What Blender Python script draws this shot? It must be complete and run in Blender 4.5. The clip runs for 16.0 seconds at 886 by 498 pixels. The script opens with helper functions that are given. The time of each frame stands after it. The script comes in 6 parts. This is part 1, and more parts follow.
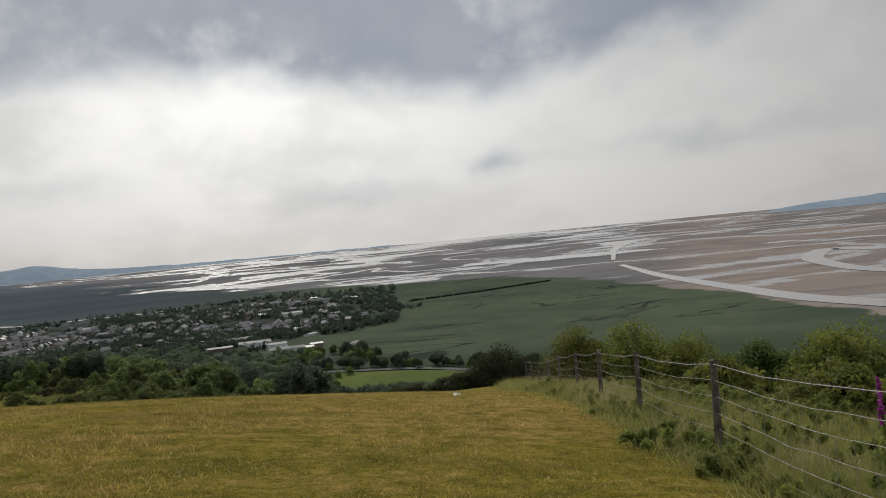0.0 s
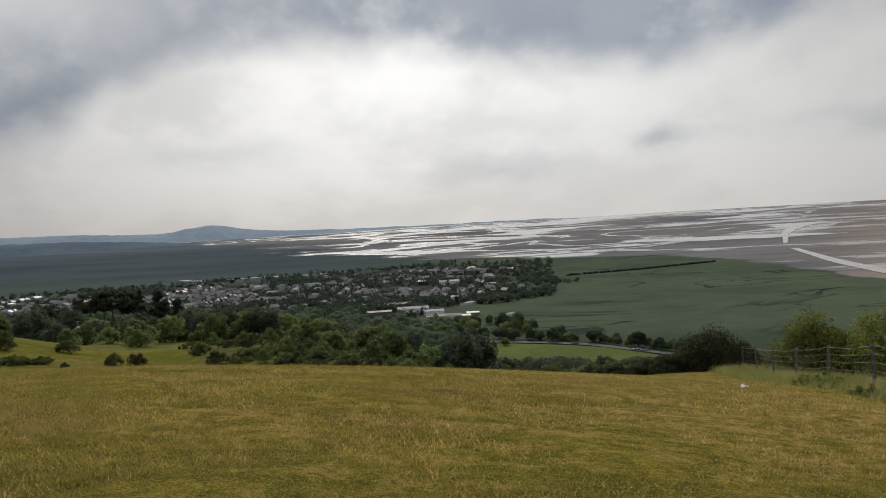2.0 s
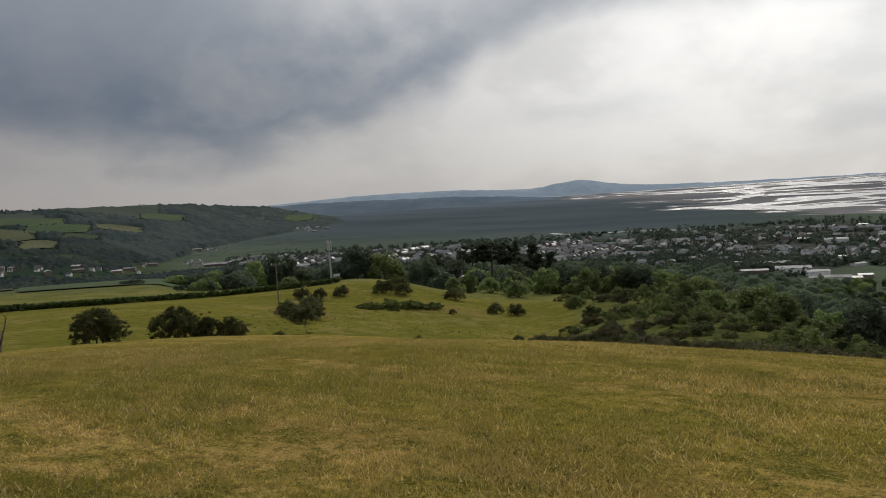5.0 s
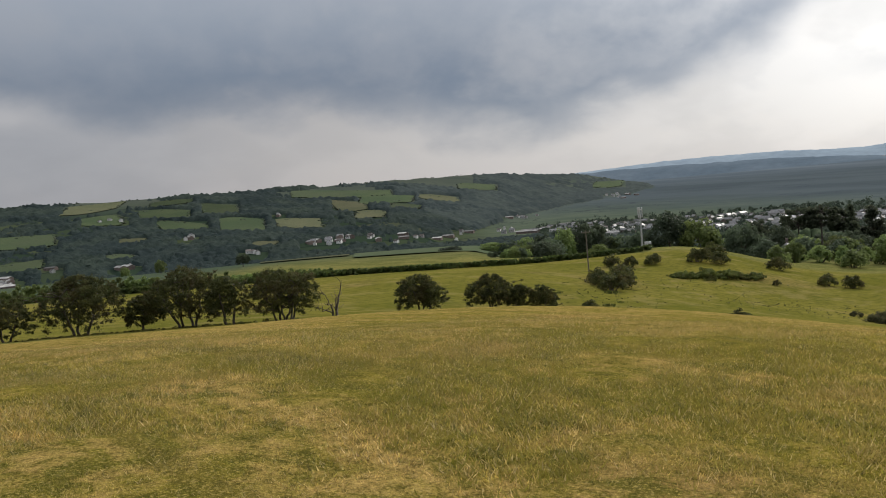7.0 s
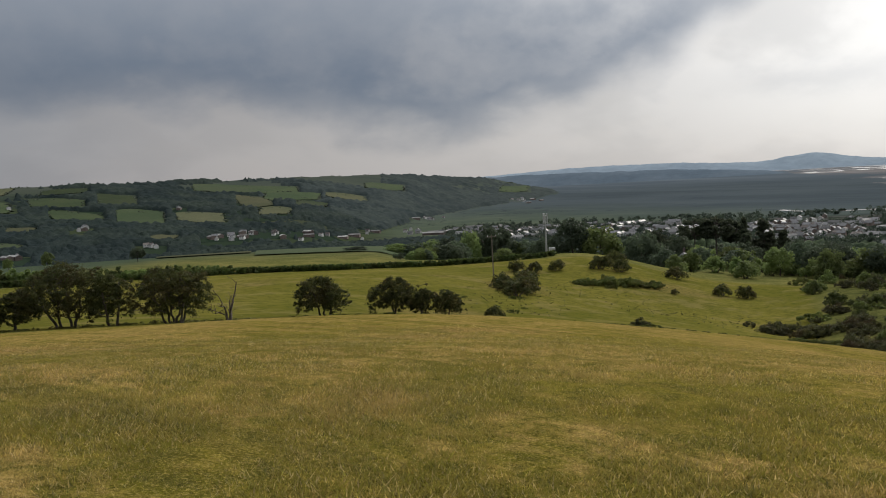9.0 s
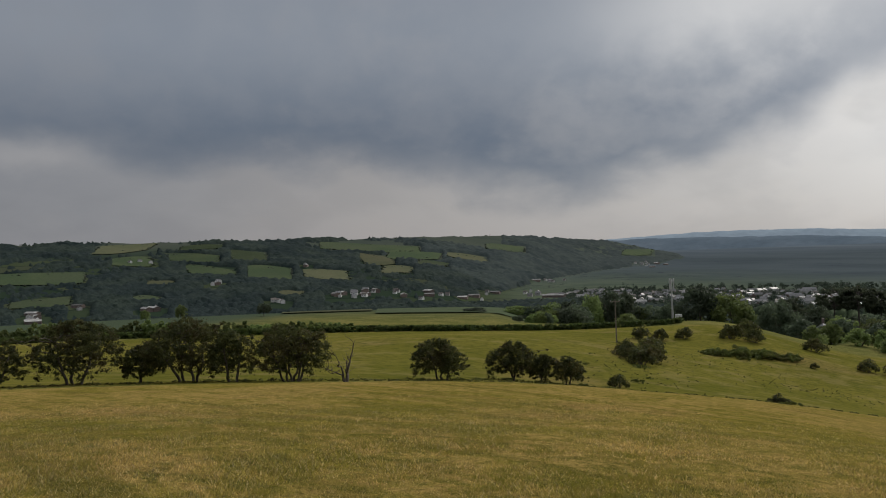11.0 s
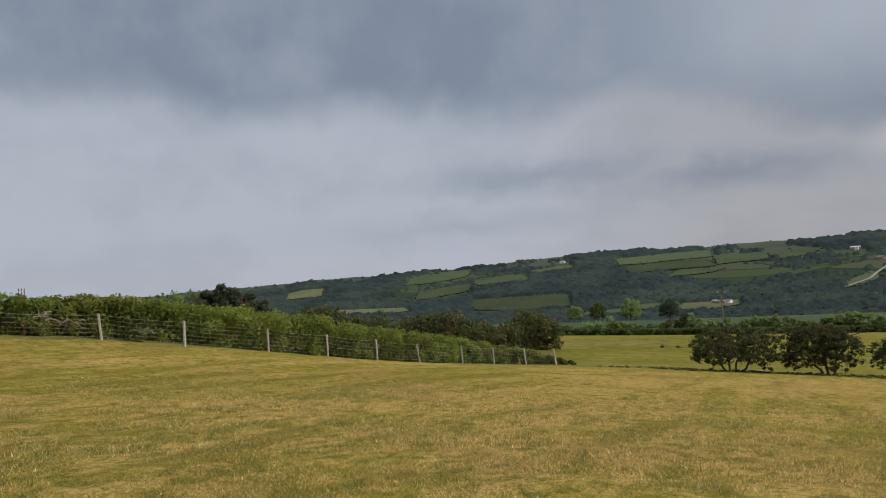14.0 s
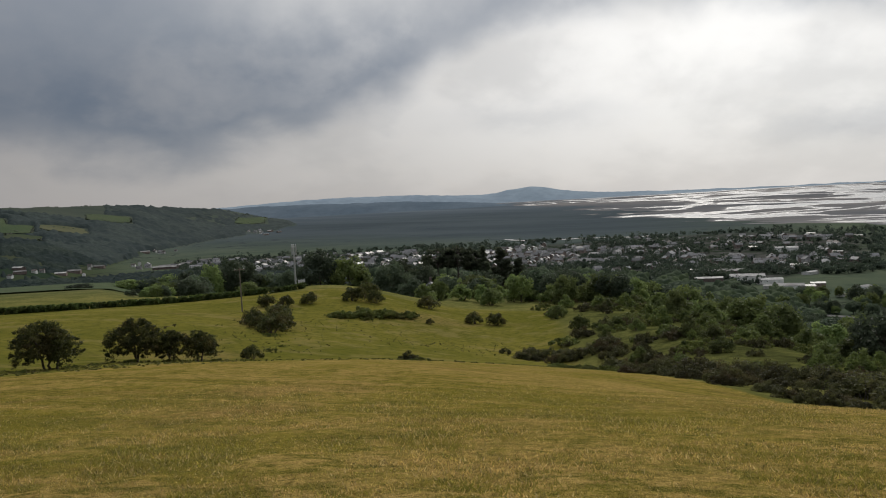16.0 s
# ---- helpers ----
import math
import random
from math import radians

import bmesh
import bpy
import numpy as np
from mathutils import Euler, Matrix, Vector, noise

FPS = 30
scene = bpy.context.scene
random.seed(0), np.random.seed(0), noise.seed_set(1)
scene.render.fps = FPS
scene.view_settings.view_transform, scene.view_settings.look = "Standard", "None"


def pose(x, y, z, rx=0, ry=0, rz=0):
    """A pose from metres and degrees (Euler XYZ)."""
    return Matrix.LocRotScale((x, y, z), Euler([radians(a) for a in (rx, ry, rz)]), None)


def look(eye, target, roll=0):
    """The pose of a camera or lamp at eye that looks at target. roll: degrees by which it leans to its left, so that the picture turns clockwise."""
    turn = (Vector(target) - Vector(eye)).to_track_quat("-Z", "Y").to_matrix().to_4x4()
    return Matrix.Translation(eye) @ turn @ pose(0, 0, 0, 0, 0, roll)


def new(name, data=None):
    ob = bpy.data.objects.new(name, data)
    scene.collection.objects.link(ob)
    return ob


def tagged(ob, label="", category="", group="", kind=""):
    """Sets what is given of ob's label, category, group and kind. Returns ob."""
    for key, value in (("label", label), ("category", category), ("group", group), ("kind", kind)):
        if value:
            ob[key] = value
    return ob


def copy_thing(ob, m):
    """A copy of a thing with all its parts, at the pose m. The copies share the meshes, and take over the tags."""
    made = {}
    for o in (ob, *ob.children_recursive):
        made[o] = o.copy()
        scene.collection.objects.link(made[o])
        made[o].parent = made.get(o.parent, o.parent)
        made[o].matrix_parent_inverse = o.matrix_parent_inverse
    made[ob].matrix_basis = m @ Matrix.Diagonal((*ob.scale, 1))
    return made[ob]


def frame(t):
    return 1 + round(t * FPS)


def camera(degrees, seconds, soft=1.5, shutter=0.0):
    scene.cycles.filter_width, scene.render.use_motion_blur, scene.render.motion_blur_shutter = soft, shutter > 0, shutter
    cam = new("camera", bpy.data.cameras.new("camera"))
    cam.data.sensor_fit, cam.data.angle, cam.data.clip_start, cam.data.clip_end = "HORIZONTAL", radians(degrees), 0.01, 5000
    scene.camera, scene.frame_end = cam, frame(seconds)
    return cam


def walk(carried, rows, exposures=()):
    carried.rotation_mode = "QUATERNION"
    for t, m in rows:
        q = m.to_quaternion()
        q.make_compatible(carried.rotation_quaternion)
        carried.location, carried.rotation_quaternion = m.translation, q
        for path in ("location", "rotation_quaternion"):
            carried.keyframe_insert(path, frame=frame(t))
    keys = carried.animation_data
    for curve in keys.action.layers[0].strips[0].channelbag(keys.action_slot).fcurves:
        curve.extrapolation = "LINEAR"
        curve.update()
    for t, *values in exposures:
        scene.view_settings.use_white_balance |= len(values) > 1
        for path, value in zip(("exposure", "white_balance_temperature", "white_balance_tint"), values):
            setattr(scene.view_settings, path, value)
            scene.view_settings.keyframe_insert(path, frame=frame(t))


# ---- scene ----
cam = camera(55.2, 16.0, soft=1.0)
PATH = [
    (0.0, pose(-0.00, -0.00, -0.00, 89.16, 5.53, -1.55)),
    (0.5, pose(-0.53, 0.70, -0.05, 88.77, 4.67, 2.58)),
    (1.0, pose(-1.16, 1.39, -0.10, 89.85, 3.65, 3.70)),
    (1.5, pose(-1.85, 2.08, -0.14, 88.64, 3.60, 7.60)),
    (2.0, pose(-2.52, 2.74, -0.16, 88.11, 3.39, 9.08)),
    (2.5, pose(-3.21, 3.40, -0.15, 88.55, 2.74, 13.46)),
    (3.0, pose(-3.83, 4.00, -0.15, 88.17, 4.33, 14.37)),
    (3.5, pose(-4.45, 4.57, -0.16, 87.37, 5.03, 20.71)),
    (3.7, pose(-4.69, 4.79, -0.16, 86.44, 5.10, 24.49)),
    (5.8, pose(-6.05, 6.15, -0.13, 86.03, 3.12, 37.52)),
    (6.0, pose(-6.19, 6.27, -0.13, 84.67, 3.40, 39.97)),
    (6.5, pose(-6.57, 6.54, -0.13, 85.86, 4.47, 49.97)),
    (7.0, pose(-6.95, 6.82, -0.12, 86.00, 5.31, 54.15)),
    (7.5, pose(-7.35, 7.13, -0.10, 85.68, 6.15, 54.52)),
    (8.0, pose(-7.76, 7.46, -0.08, 85.44, 3.17, 50.70)),
    (8.2, pose(-7.92, 7.60, -0.08, 85.16, 3.69, 48.03)),
    (10.3, pose(-9.39, 9.08, 0.00, 89.07, 1.33, 48.31)),
    (10.5, pose(-9.55, 9.17, 0.00, 90.84, 1.35, 48.21)),
    (11.0, pose(-9.96, 9.28, -0.01, 90.07, 2.21, 56.06)),
    (11.5, pose(-10.37, 9.32, -0.03, 86.95, 3.26, 70.93)),
    (12.0, pose(-10.76, 9.37, -0.04, 87.01, 3.97, 74.79)),
    (12.5, pose(-11.16, 9.43, -0.04, 88.18, 3.33, 89.71)),
    (13.0, pose(-11.57, 9.47, -0.03, 90.81, 3.37, 101.37)),
    (13.5, pose(-11.99, 9.58, -0.03, 93.02, 3.38, 109.82)),
    (14.0, pose(-12.43, 9.77, -0.05, 92.56, 4.35, 112.58)),
    (14.5, pose(-12.92, 10.04, -0.11, 92.94, 3.99, 105.69)),
    (15.0, pose(-13.36, 10.36, -0.18, 90.95, 4.42, 79.17)),
    (15.5, pose(-13.75, 10.74, -0.26, 88.61, 3.75, 53.98)),
    (16.0, pose(-14.10, 11.17, -0.35, 86.72, 3.08, 30.29)),
]
walk(cam, PATH, exposures=[(0.0, 0.1), (3.5, 0.1), (6.0, 0.15), (6.5, 0.4), (7.0, 0.65), (7.5, 0.7), (8.0, 0.6), (10.3, 0.15), (11.0, 0.1), (11.5, 0.45), (12.5, 0.8), (14.5, 0.8), (15.0, 0.82), (15.5, 0.95), (16.0, 0.12)])

# ---------------------------------------------------------------- sky and sun
SUN_AZ, SUN_EL = 14.0, 33.0


class Nodes:
    """Short hand for building node trees."""

    def __init__(self, tree):
        self.tree = tree
        tree.nodes.clear()

    def add(self, kind, **props):
        node = self.tree.nodes.new(kind)
        for key, value in props.items():
            setattr(node, key, value)
        return node

    def put(self, socket, value):
        if isinstance(value, bpy.types.NodeSocket):
            self.tree.links.new(value, socket)
        elif value is not None:
            socket.default_value = value

    def math(self, op, a, b=None, c=None, clamp=False):
        node = self.add("ShaderNodeMath", operation=op, use_clamp=clamp)
        for socket, value in zip(node.inputs, (a, b, c)):
            self.put(socket, value)
        return node.outputs[0]

    def ramp(self, value, lo, hi, a=0.0, b=1.0):
        node = self.add("ShaderNodeMapRange", interpolation_type="SMOOTHSTEP")
        for key, v in (("Value", value), ("From Min", lo), ("From Max", hi), ("To Min", a), ("To Max", b)):
            self.put(node.inputs[key], v)
        return node.outputs[0]

    def mix(self, fac, a, b, blend="MIX"):
        node = self.add("ShaderNodeMix", data_type="RGBA", blend_type=blend)
        self.put(node.inputs[0], fac)
        for socket, v in ((node.inputs[6], a), (node.inputs[7], b)):
            self.put(socket, (*v, 1.0) if isinstance(v, tuple) and len(v) == 3 else v)
        return node.outputs[2]

    def noise(self, vector, scale, detail=3.0, rough=0.55, distort=0.0):
        node = self.add("ShaderNodeTexNoise")
        self.put(node.inputs["Vector"], vector)
        for key, v in (("Scale", scale), ("Detail", detail), ("Roughness", rough), ("Distortion", distort)):
            self.put(node.inputs[key], v)
        return node.outputs["Fac"]

    def mapping(self, vector, scale=(1, 1, 1), turn=(0, 0, 0), shift=(0, 0, 0)):
        node = self.add("ShaderNodeMapping")
        self.put(node.inputs["Vector"], vector)
        node.inputs["Scale"].default_value = scale
        node.inputs["Rotation"].default_value = turn
        node.inputs["Location"].default_value = shift
        return node.outputs[0]

    def bell(self, x, centre, width):
        d = self.math("DIVIDE", self.math("SUBTRACT", x, centre), width)
        return self.math("EXPONENT", self.math("MULTIPLY", self.math("MULTIPLY", d, d), -1.0))


def make_sky():
    world = bpy.data.worlds.new("overcast_sky")
    scene.world = world
    world.use_nodes = True
    n = Nodes(world.node_tree)
    way = n.add("ShaderNodeTexCoord").outputs["Generated"]
    xyz = n.add("ShaderNodeSeparateXYZ")
    n.put(xyz.inputs[0], way)
    x, y, z = xyz.outputs
    az = n.math("MULTIPLY", n.math("ARCTAN2", n.math("MULTIPLY", x, -1.0), y), 57.2958)
    el = n.math("MULTIPLY", n.math("ARCSINE", z), 57.2958)
    # soft cloud forms, wider than high, laid out by bearing and height
    flat = n.add("ShaderNodeCombineXYZ")
    n.put(flat.inputs[0], n.math("DIVIDE", az, 17.0))
    n.put(flat.inputs[1], n.math("DIVIDE", el, n.math("ADD", 7.0, n.math("MULTIPLY", n.math("MAXIMUM", el, 0.0), 0.25))))
    n.put(flat.inputs[2], n.math("MULTIPLY", y, 0.6))
    tilted = n.mapping(flat.outputs[0], turn=(0, 0, radians(-9)))
    big = n.noise(tilted, 1.1, 3.0, 0.45, 0.15)
    fine = n.noise(tilted, 2.6, 5.0, 0.52, 0.12)
    wisps = n.noise(n.mapping(tilted, shift=(3.1, 1.7, 0.4)), 1.7, 4.0, 0.5, 0.2)
    puffs = n.noise(n.mapping(tilted, shift=(7.3, 2.2, 1.4)), 5.2, 5.0, 0.55, 0.1)
    # height at which the dark cloud base begins, by bearing
    base = n.add("ShaderNodeValToRGB")
    stops = [(-60, 15), (-27, 14), (-18, 11), (-8, 9.6), (1, 10.8), (14, 11.4), (23, 11.2), (29, 9.6), (34, 6.8), (40, 5.0), (48, 3.4), (57, 4.6), (66, 5.5), (74, 5.3), (81, 6.8), (88, 8.6), (97, 10.6), (108, 11.3), (120, 12.0), (140, 12.5)]
    ramp = base.color_ramp
    ramp.interpolation = "EASE"
    while len(ramp.elements) < len(stops):
        ramp.elements.new(0.5)
    for e, (a, h) in zip(ramp.elements, stops):
        e.position, e.color = (a + 60) / 200, (h / 20, h / 20, h / 20, 1)
    n.put(base.inputs[0], n.math("DIVIDE", n.math("ADD", az, 60.0), 200.0, clamp=True))
    edge = n.math("MULTIPLY", base.outputs[0], 20.0)
    ragged = n.math("ADD", el, n.math("MULTIPLY", n.math("SUBTRACT", big, 0.5), 5.0))
    ragged = n.math("ADD", ragged, n.math("MULTIPLY", n.math("SUBTRACT", fine, 0.5), 4.5))
    ragged = n.math("ADD", ragged, n.math("MULTIPLY", n.math("SUBTRACT", puffs, 0.5), 1.6))
    dark = n.ramp(n.math("SUBTRACT", ragged, edge), -1.1, 2.2)
    # rifts of light in the sheet
    rift = n.ramp(n.math("ADD", n.math("MULTIPLY", wisps, 0.7), n.math("MULTIPLY", puffs, 0.3)), 0.48, 0.66)
    dark = n.math("MULTIPLY", dark, n.math("SUBTRACT", 1.0, n.math("MULTIPLY", rift, n.ramp(az, 20.0, 40.0, 0.55, 0.22))))

    def drift(bearing_at, height, wide, tall, strength):
        """A loose streak of grey cloud below the main base."""
        a = n.math("ADD", az, n.math("MULTIPLY", n.math("SUBTRACT", fine, 0.5), 9.0))
        h = n.math("ADD", el, n.math("MULTIPLY", n.math("SUBTRACT", puffs, 0.5), 2.4))
        return n.math("MULTIPLY", n.math("MULTIPLY", n.bell(a, bearing_at, wide), n.bell(h, height, tall)), strength)

    for streak in ((-5.2, 4.7, 2.6, 0.8, 0.55), (4.0, 3.4, 4.0, 0.9, 0.34), (-20, 4.8, 9.0, 0.8, 0.22), (24, 5.2, 6.0, 1.0, 0.25), (93, 6.0, 8.0, 1.2, 0.62), (105, 7.0, 7.0, 1.1, 0.6), (112, 4.0, 10.0, 1.0, 0.3)):
        dark = n.math("MAXIMUM", dark, drift(*streak))
    near_sun = n.math("MULTIPLY", n.bell(az, 2.0, 42.0), n.ramp(el, -2.0, 5.0, 0.85, 1.0))
    pale = n.mix(n.ramp(az, 58.0, 80.0), (0.280, 0.266, 0.268), (0.212, 0.216, 0.235))
    pale = n.mix(n.ramp(az, 90.0, 112.0), pale, (0.252, 0.270, 0.312))
    pale = n.mix(near_sun, pale, (0.618, 0.613, 0.604))
    # soft mottling of the lighter sheet: thin grey veils and brighter, warmer folds
    veil = n.math("ADD", n.math("MULTIPLY", wisps, 0.5), n.math("MULTIPLY", fine, 0.5))
    pale = n.mix(n.ramp(veil, 0.38, 0.56, 0.22, 0.0), pale, n.mix(0.62, pale, (0.36, 0.40, 0.45), "MULTIPLY"))
    pale = n.mix(n.ramp(puffs, 0.50, 0.66, 0.0, 0.16), pale, (1.06, 1.03, 0.99), "MULTIPLY")
    heavy = n.mix(n.ramp(az, 92.0, 112.0), (0.096, 0.121, 0.163), (0.120, 0.145, 0.188))
    heavy = n.mix(n.bell(az, 2.0, 36.0), heavy, (0.210, 0.252, 0.325))
    heavy = n.mix(n.ramp(fine, 0.35, 0.7, 0.0, 0.45), heavy, n.mix(0.5, pale, heavy))
    aloft = n.math("MULTIPLY", n.ramp(el, 6.5, 15.0, 0.0, 0.52), n.ramp(az, 85.0, 110.0, 1.0, 0.0))
    heavy = n.mix(aloft, heavy, (0.32, 0.345, 0.385))
    cloud = n.mix(dark, pale, heavy)
    gap = n.math("MULTIPLY", n.bell(az, 36.0, 9.0), n.bell(ragged, 14.6, 3.4))
    cloud = n.mix(n.math("MULTIPLY", gap, 0.8), cloud, (0.62, 0.62, 0.62))
    ragged_az = n.math("ADD", az, n.math("MULTIPLY", n.math("SUBTRACT", wisps, 0.5), 10.0))
    ragged_el = n.math("ADD", el, n.math("MULTIPLY", n.math("SUBTRACT", fine, 0.5), 3.0))
    spark = n.math("MULTIPLY", n.bell(ragged_az, 81.5, 3.2), n.bell(ragged_el, 7.0, 1.0))
    cloud = n.mix(n.math("MULTIPLY", spark, 0.5), cloud, (0.36, 0.35, 0.35))
    cloud = n.mix(n.ramp(el, 19.0, 45.0), cloud, n.mix(fine, (0.62, 0.63, 0.66), (0.86, 0.86, 0.86)))
    glow = n.math("MULTIPLY", n.bell(az, SUN_AZ, 21.0), n.bell(el, 10.0, 8.0))
    glow = n.math("MULTIPLY", glow, n.math("SUBTRACT", 1.0, n.math("MULTIPLY", dark, 0.85)))
    cloud = n.mix(n.math("MULTIPLY", glow, n.ramp(veil, 0.36, 0.62, 0.20, 0.36)), cloud, (1.0, 0.99, 0.96), "ADD")
    clear = n.add("ShaderNodeTexSky", sky_type="NISHITA", sun_disc=False)
    clear.sun_elevation, clear.sun_rotation = radians(SUN_EL), radians(-SUN_AZ)
    blue = n.add("ShaderNodeBackground")
    n.put(blue.inputs[0], clear.outputs[0])
    blue.inputs[1].default_value = 0.05
    grey = n.add("ShaderNodeBackground")
    n.put(grey.inputs[0], cloud)
    grey.inputs[1].default_value = 1.0
    both = n.add("ShaderNodeMixShader")
    both.inputs[0].default_value = 0.94
    n.put(both.inputs[1], blue.outputs[0])
    n.put(both.inputs[2], grey.outputs[0])
    n.put(n.add("ShaderNodeOutputWorld").inputs[0], both.outputs[0])


make_sky()
sun = new("sun", bpy.data.lights.new("sun", "SUN"))
sun.data.energy, sun.data.angle, sun.data.color = 1.75, radians(14), (1.0, 0.95, 0.86)
a, e = radians(SUN_AZ), radians(SUN_EL)
sun.matrix_world = look((-math.sin(a) * 50 * math.cos(e), math.cos(a) * 50 * math.cos(e), 50 * math.sin(e)), (0, 0, 0))


# ---------------------------------------------------------------- materials
def surface(name, shades, scale=1.0, rough=0.85, bump=0.3, fine=12.0, metal=0.0, spec=0.3, each=0.0, through_light=0.0):
    """A rough surface: two or three shades mixed by coarse noise, grain by fine noise, in metres."""
    m = bpy.data.materials.new(name)
    m.use_nodes = True
    n = Nodes(m.node_tree)
    at = n.add("ShaderNodeNewGeometry").outputs["Position"]
    coarse, grain = n.noise(at, scale, 4.0), n.noise(at, scale * fine, 3.0, 0.6)
    colour = n.mix(n.ramp(coarse, 0.35, 0.65), shades[0], shades[1])
    if len(shades) > 2:
        colour = n.mix(n.math("MULTIPLY", n.ramp(n.noise(n.mapping(at, shift=(31, 7, 3)), scale * 0.37, 3.0), 0.48, 0.66), 0.8), colour, shades[2])
    colour = n.mix(n.ramp(grain, 0.2, 0.8, 0.0, 0.35), colour, (shades[0][0] * 0.45, shades[0][1] * 0.45, shades[0][2] * 0.45))
    if each:
        own = n.add("ShaderNodeObjectInfo").outputs["Random"]
        lift = n.add("ShaderNodeHueSaturation")
        n.put(lift.inputs["Color"], colour)
        n.put(lift.inputs["Value"], n.math("ADD", n.math("MULTIPLY", own, 2 * each), 1.0 - each))
        n.put(lift.inputs["Hue"], n.math("ADD", n.math("MULTIPLY", own, 0.05 * each), 0.5 - 0.025 * each))
        colour = lift.outputs[0]
    bs = n.add("ShaderNodeBsdfPrincipled")
    n.put(bs.inputs["Base Color"], colour)
    n.put(bs.inputs["Roughness"], n.math("ADD", n.math("MULTIPLY", grain, 0.2), rough - 0.1))
    bs.inputs["Metallic"].default_value = metal
    bs.inputs["Specular IOR Level"].default_value = spec
    if bump:
        b = n.add("ShaderNodeBump")
        b.inputs["Strength"].default_value, b.inputs["Distance"].default_value = bump, 0.3 / (scale * fine)
        n.put(b.inputs["Height"], grain)
        n.put(bs.inputs["Normal"], b.outputs[0])
    out = bs.outputs[0]
    if through_light:
        leaf = n.add("ShaderNodeBsdfTranslucent")
        n.put(leaf.inputs[0], colour)
        mx = n.add("ShaderNodeMixShader")
        mx.inputs[0].default_value = through_light
        n.put(mx.inputs[1], out)
        n.put(mx.inputs[2], leaf.outputs[0])
        out = mx.outputs[0]
    n.put(n.add("ShaderNodeOutputMaterial").inputs[0], out)
    return m


def foliage(name, dark, light, brown=None, each=0.15, size=0.9):
    return surface(name, [dark, light] + ([brown] if brown else []), scale=size, rough=0.6, bump=0, fine=5, spec=0.25, each=each, through_light=0.55)


HAWTHORN = foliage("hawthorn_leaves", (0.044, 0.053, 0.018), (0.112, 0.120, 0.037), (0.104, 0.084, 0.033), size=1.4)
BROADLEAF = foliage("broadleaf", (0.125, 0.168, 0.056), (0.200, 0.245, 0.078), (0.140, 0.175, 0.068), each=0.5, size=0.35)
WOODLAND = foliage("woodland_leaves", (0.078, 0.106, 0.066), (0.110, 0.142, 0.084), (0.084, 0.112, 0.078), each=0.3, size=0.025)
TOWNLEAF = foliage("garden_tree_leaves", (0.040, 0.058, 0.044), (0.068, 0.090, 0.060), (0.05, 0.068, 0.052), size=0.03)
# the bluish cast of these greens is valley haze put into the colour
CANOPY = surface("woodland_canopy", [(0.016, 0.026, 0.026), (0.032, 0.045, 0.036), (0.022, 0.033, 0.034)], 0.012, 0.95, 0.9, fine=12, spec=0.05)
PINE = foliage("pine_needles", (0.062, 0.077, 0.048), (0.096, 0.115, 0.066), each=0.2, size=0.5)
GORSE = foliage("gorse_spines", (0.050, 0.052, 0.022), (0.096, 0.096, 0.036), (0.096, 0.070, 0.036), each=0.4)
FURZE = foliage("dark_gorse_spines", (0.028, 0.034, 0.014), (0.082, 0.092, 0.030), (0.050, 0.048, 0.022), each=0.2, size=2.2)
THORN = foliage("thorn_leaves", (0.080, 0.108, 0.034), (0.165, 0.200, 0.056), (0.11, 0.125, 0.045), each=0.4)
WILLOW = foliage("sunny_scrub_leaves", (0.095, 0.118, 0.024), (0.265, 0.280, 0.055), (0.14, 0.148, 0.036), each=0.3, size=1.6)
HEDGE = foliage("hedge_leaves", (0.072, 0.106, 0.032), (0.135, 0.178, 0.048), (0.09, 0.105, 0.038))
BRACKEN = foliage("bracken_fronds", (0.105, 0.140, 0.020), (0.25, 0.29, 0.052), (0.19, 0.20, 0.04))
SLOPEFERN = foliage("slope_fern", (0.100, 0.128, 0.032), (0.180, 0.205, 0.055), (0.13, 0.125, 0.042))
TUSSOCK = foliage("tussock_blades", (0.105, 0.115, 0.028), (0.165, 0.160, 0.046), (0.15, 0.128, 0.046))
WHITEWASH = surface("white_render", [(0.66, 0.66, 0.64), (0.78, 0.78, 0.76)], 0.4, 0.85, 0.1)
DRIFTWOOD = surface("pale_dead_branch", [(0.15, 0.12, 0.095), (0.23, 0.19, 0.15)], 6, 0.9, 0.5)
DOCK = surface("rusty_dock_seed", [(0.16, 0.06, 0.05), (0.22, 0.09, 0.07)], 9, 0.8, 0)
MEADOW = surface("lower_meadow", [(0.085, 0.112, 0.030), (0.115, 0.138, 0.036), (0.11, 0.122, 0.042)], 0.03, 0.95, 0.2, fine=20, spec=0.02)
NETTLE = foliage("nettle_leaves", (0.125, 0.168, 0.036), (0.29, 0.33, 0.080), (0.20, 0.205, 0.058), size=3.0)
FLOWER = surface("purple_petals", [(0.32, 0.03, 0.25), (0.45, 0.06, 0.36)], 20, 0.5, 0)
BARK = surface("grey_bark", [(0.065, 0.055, 0.046), (0.12, 0.105, 0.088)], 6, 0.9, 0.6)
DEADWOOD = surface("dead_wood", [(0.075, 0.062, 0.05), (0.13, 0.108, 0.088)], 6, 0.9, 0.6)
POST = surface("weathered_post", [(0.10, 0.085, 0.068), (0.20, 0.172, 0.14)], 9, 0.9, 0.5, each=0.2)
PALEPOST = surface("pale_stake", [(0.32, 0.28, 0.22), (0.44, 0.40, 0.33)], 9, 0.9, 0.5, each=0.2)
WIRE = surface("galvanised_wire", [(0.36, 0.345, 0.32), (0.22, 0.20, 0.18)], 12, 0.6, 0, metal=0.2)
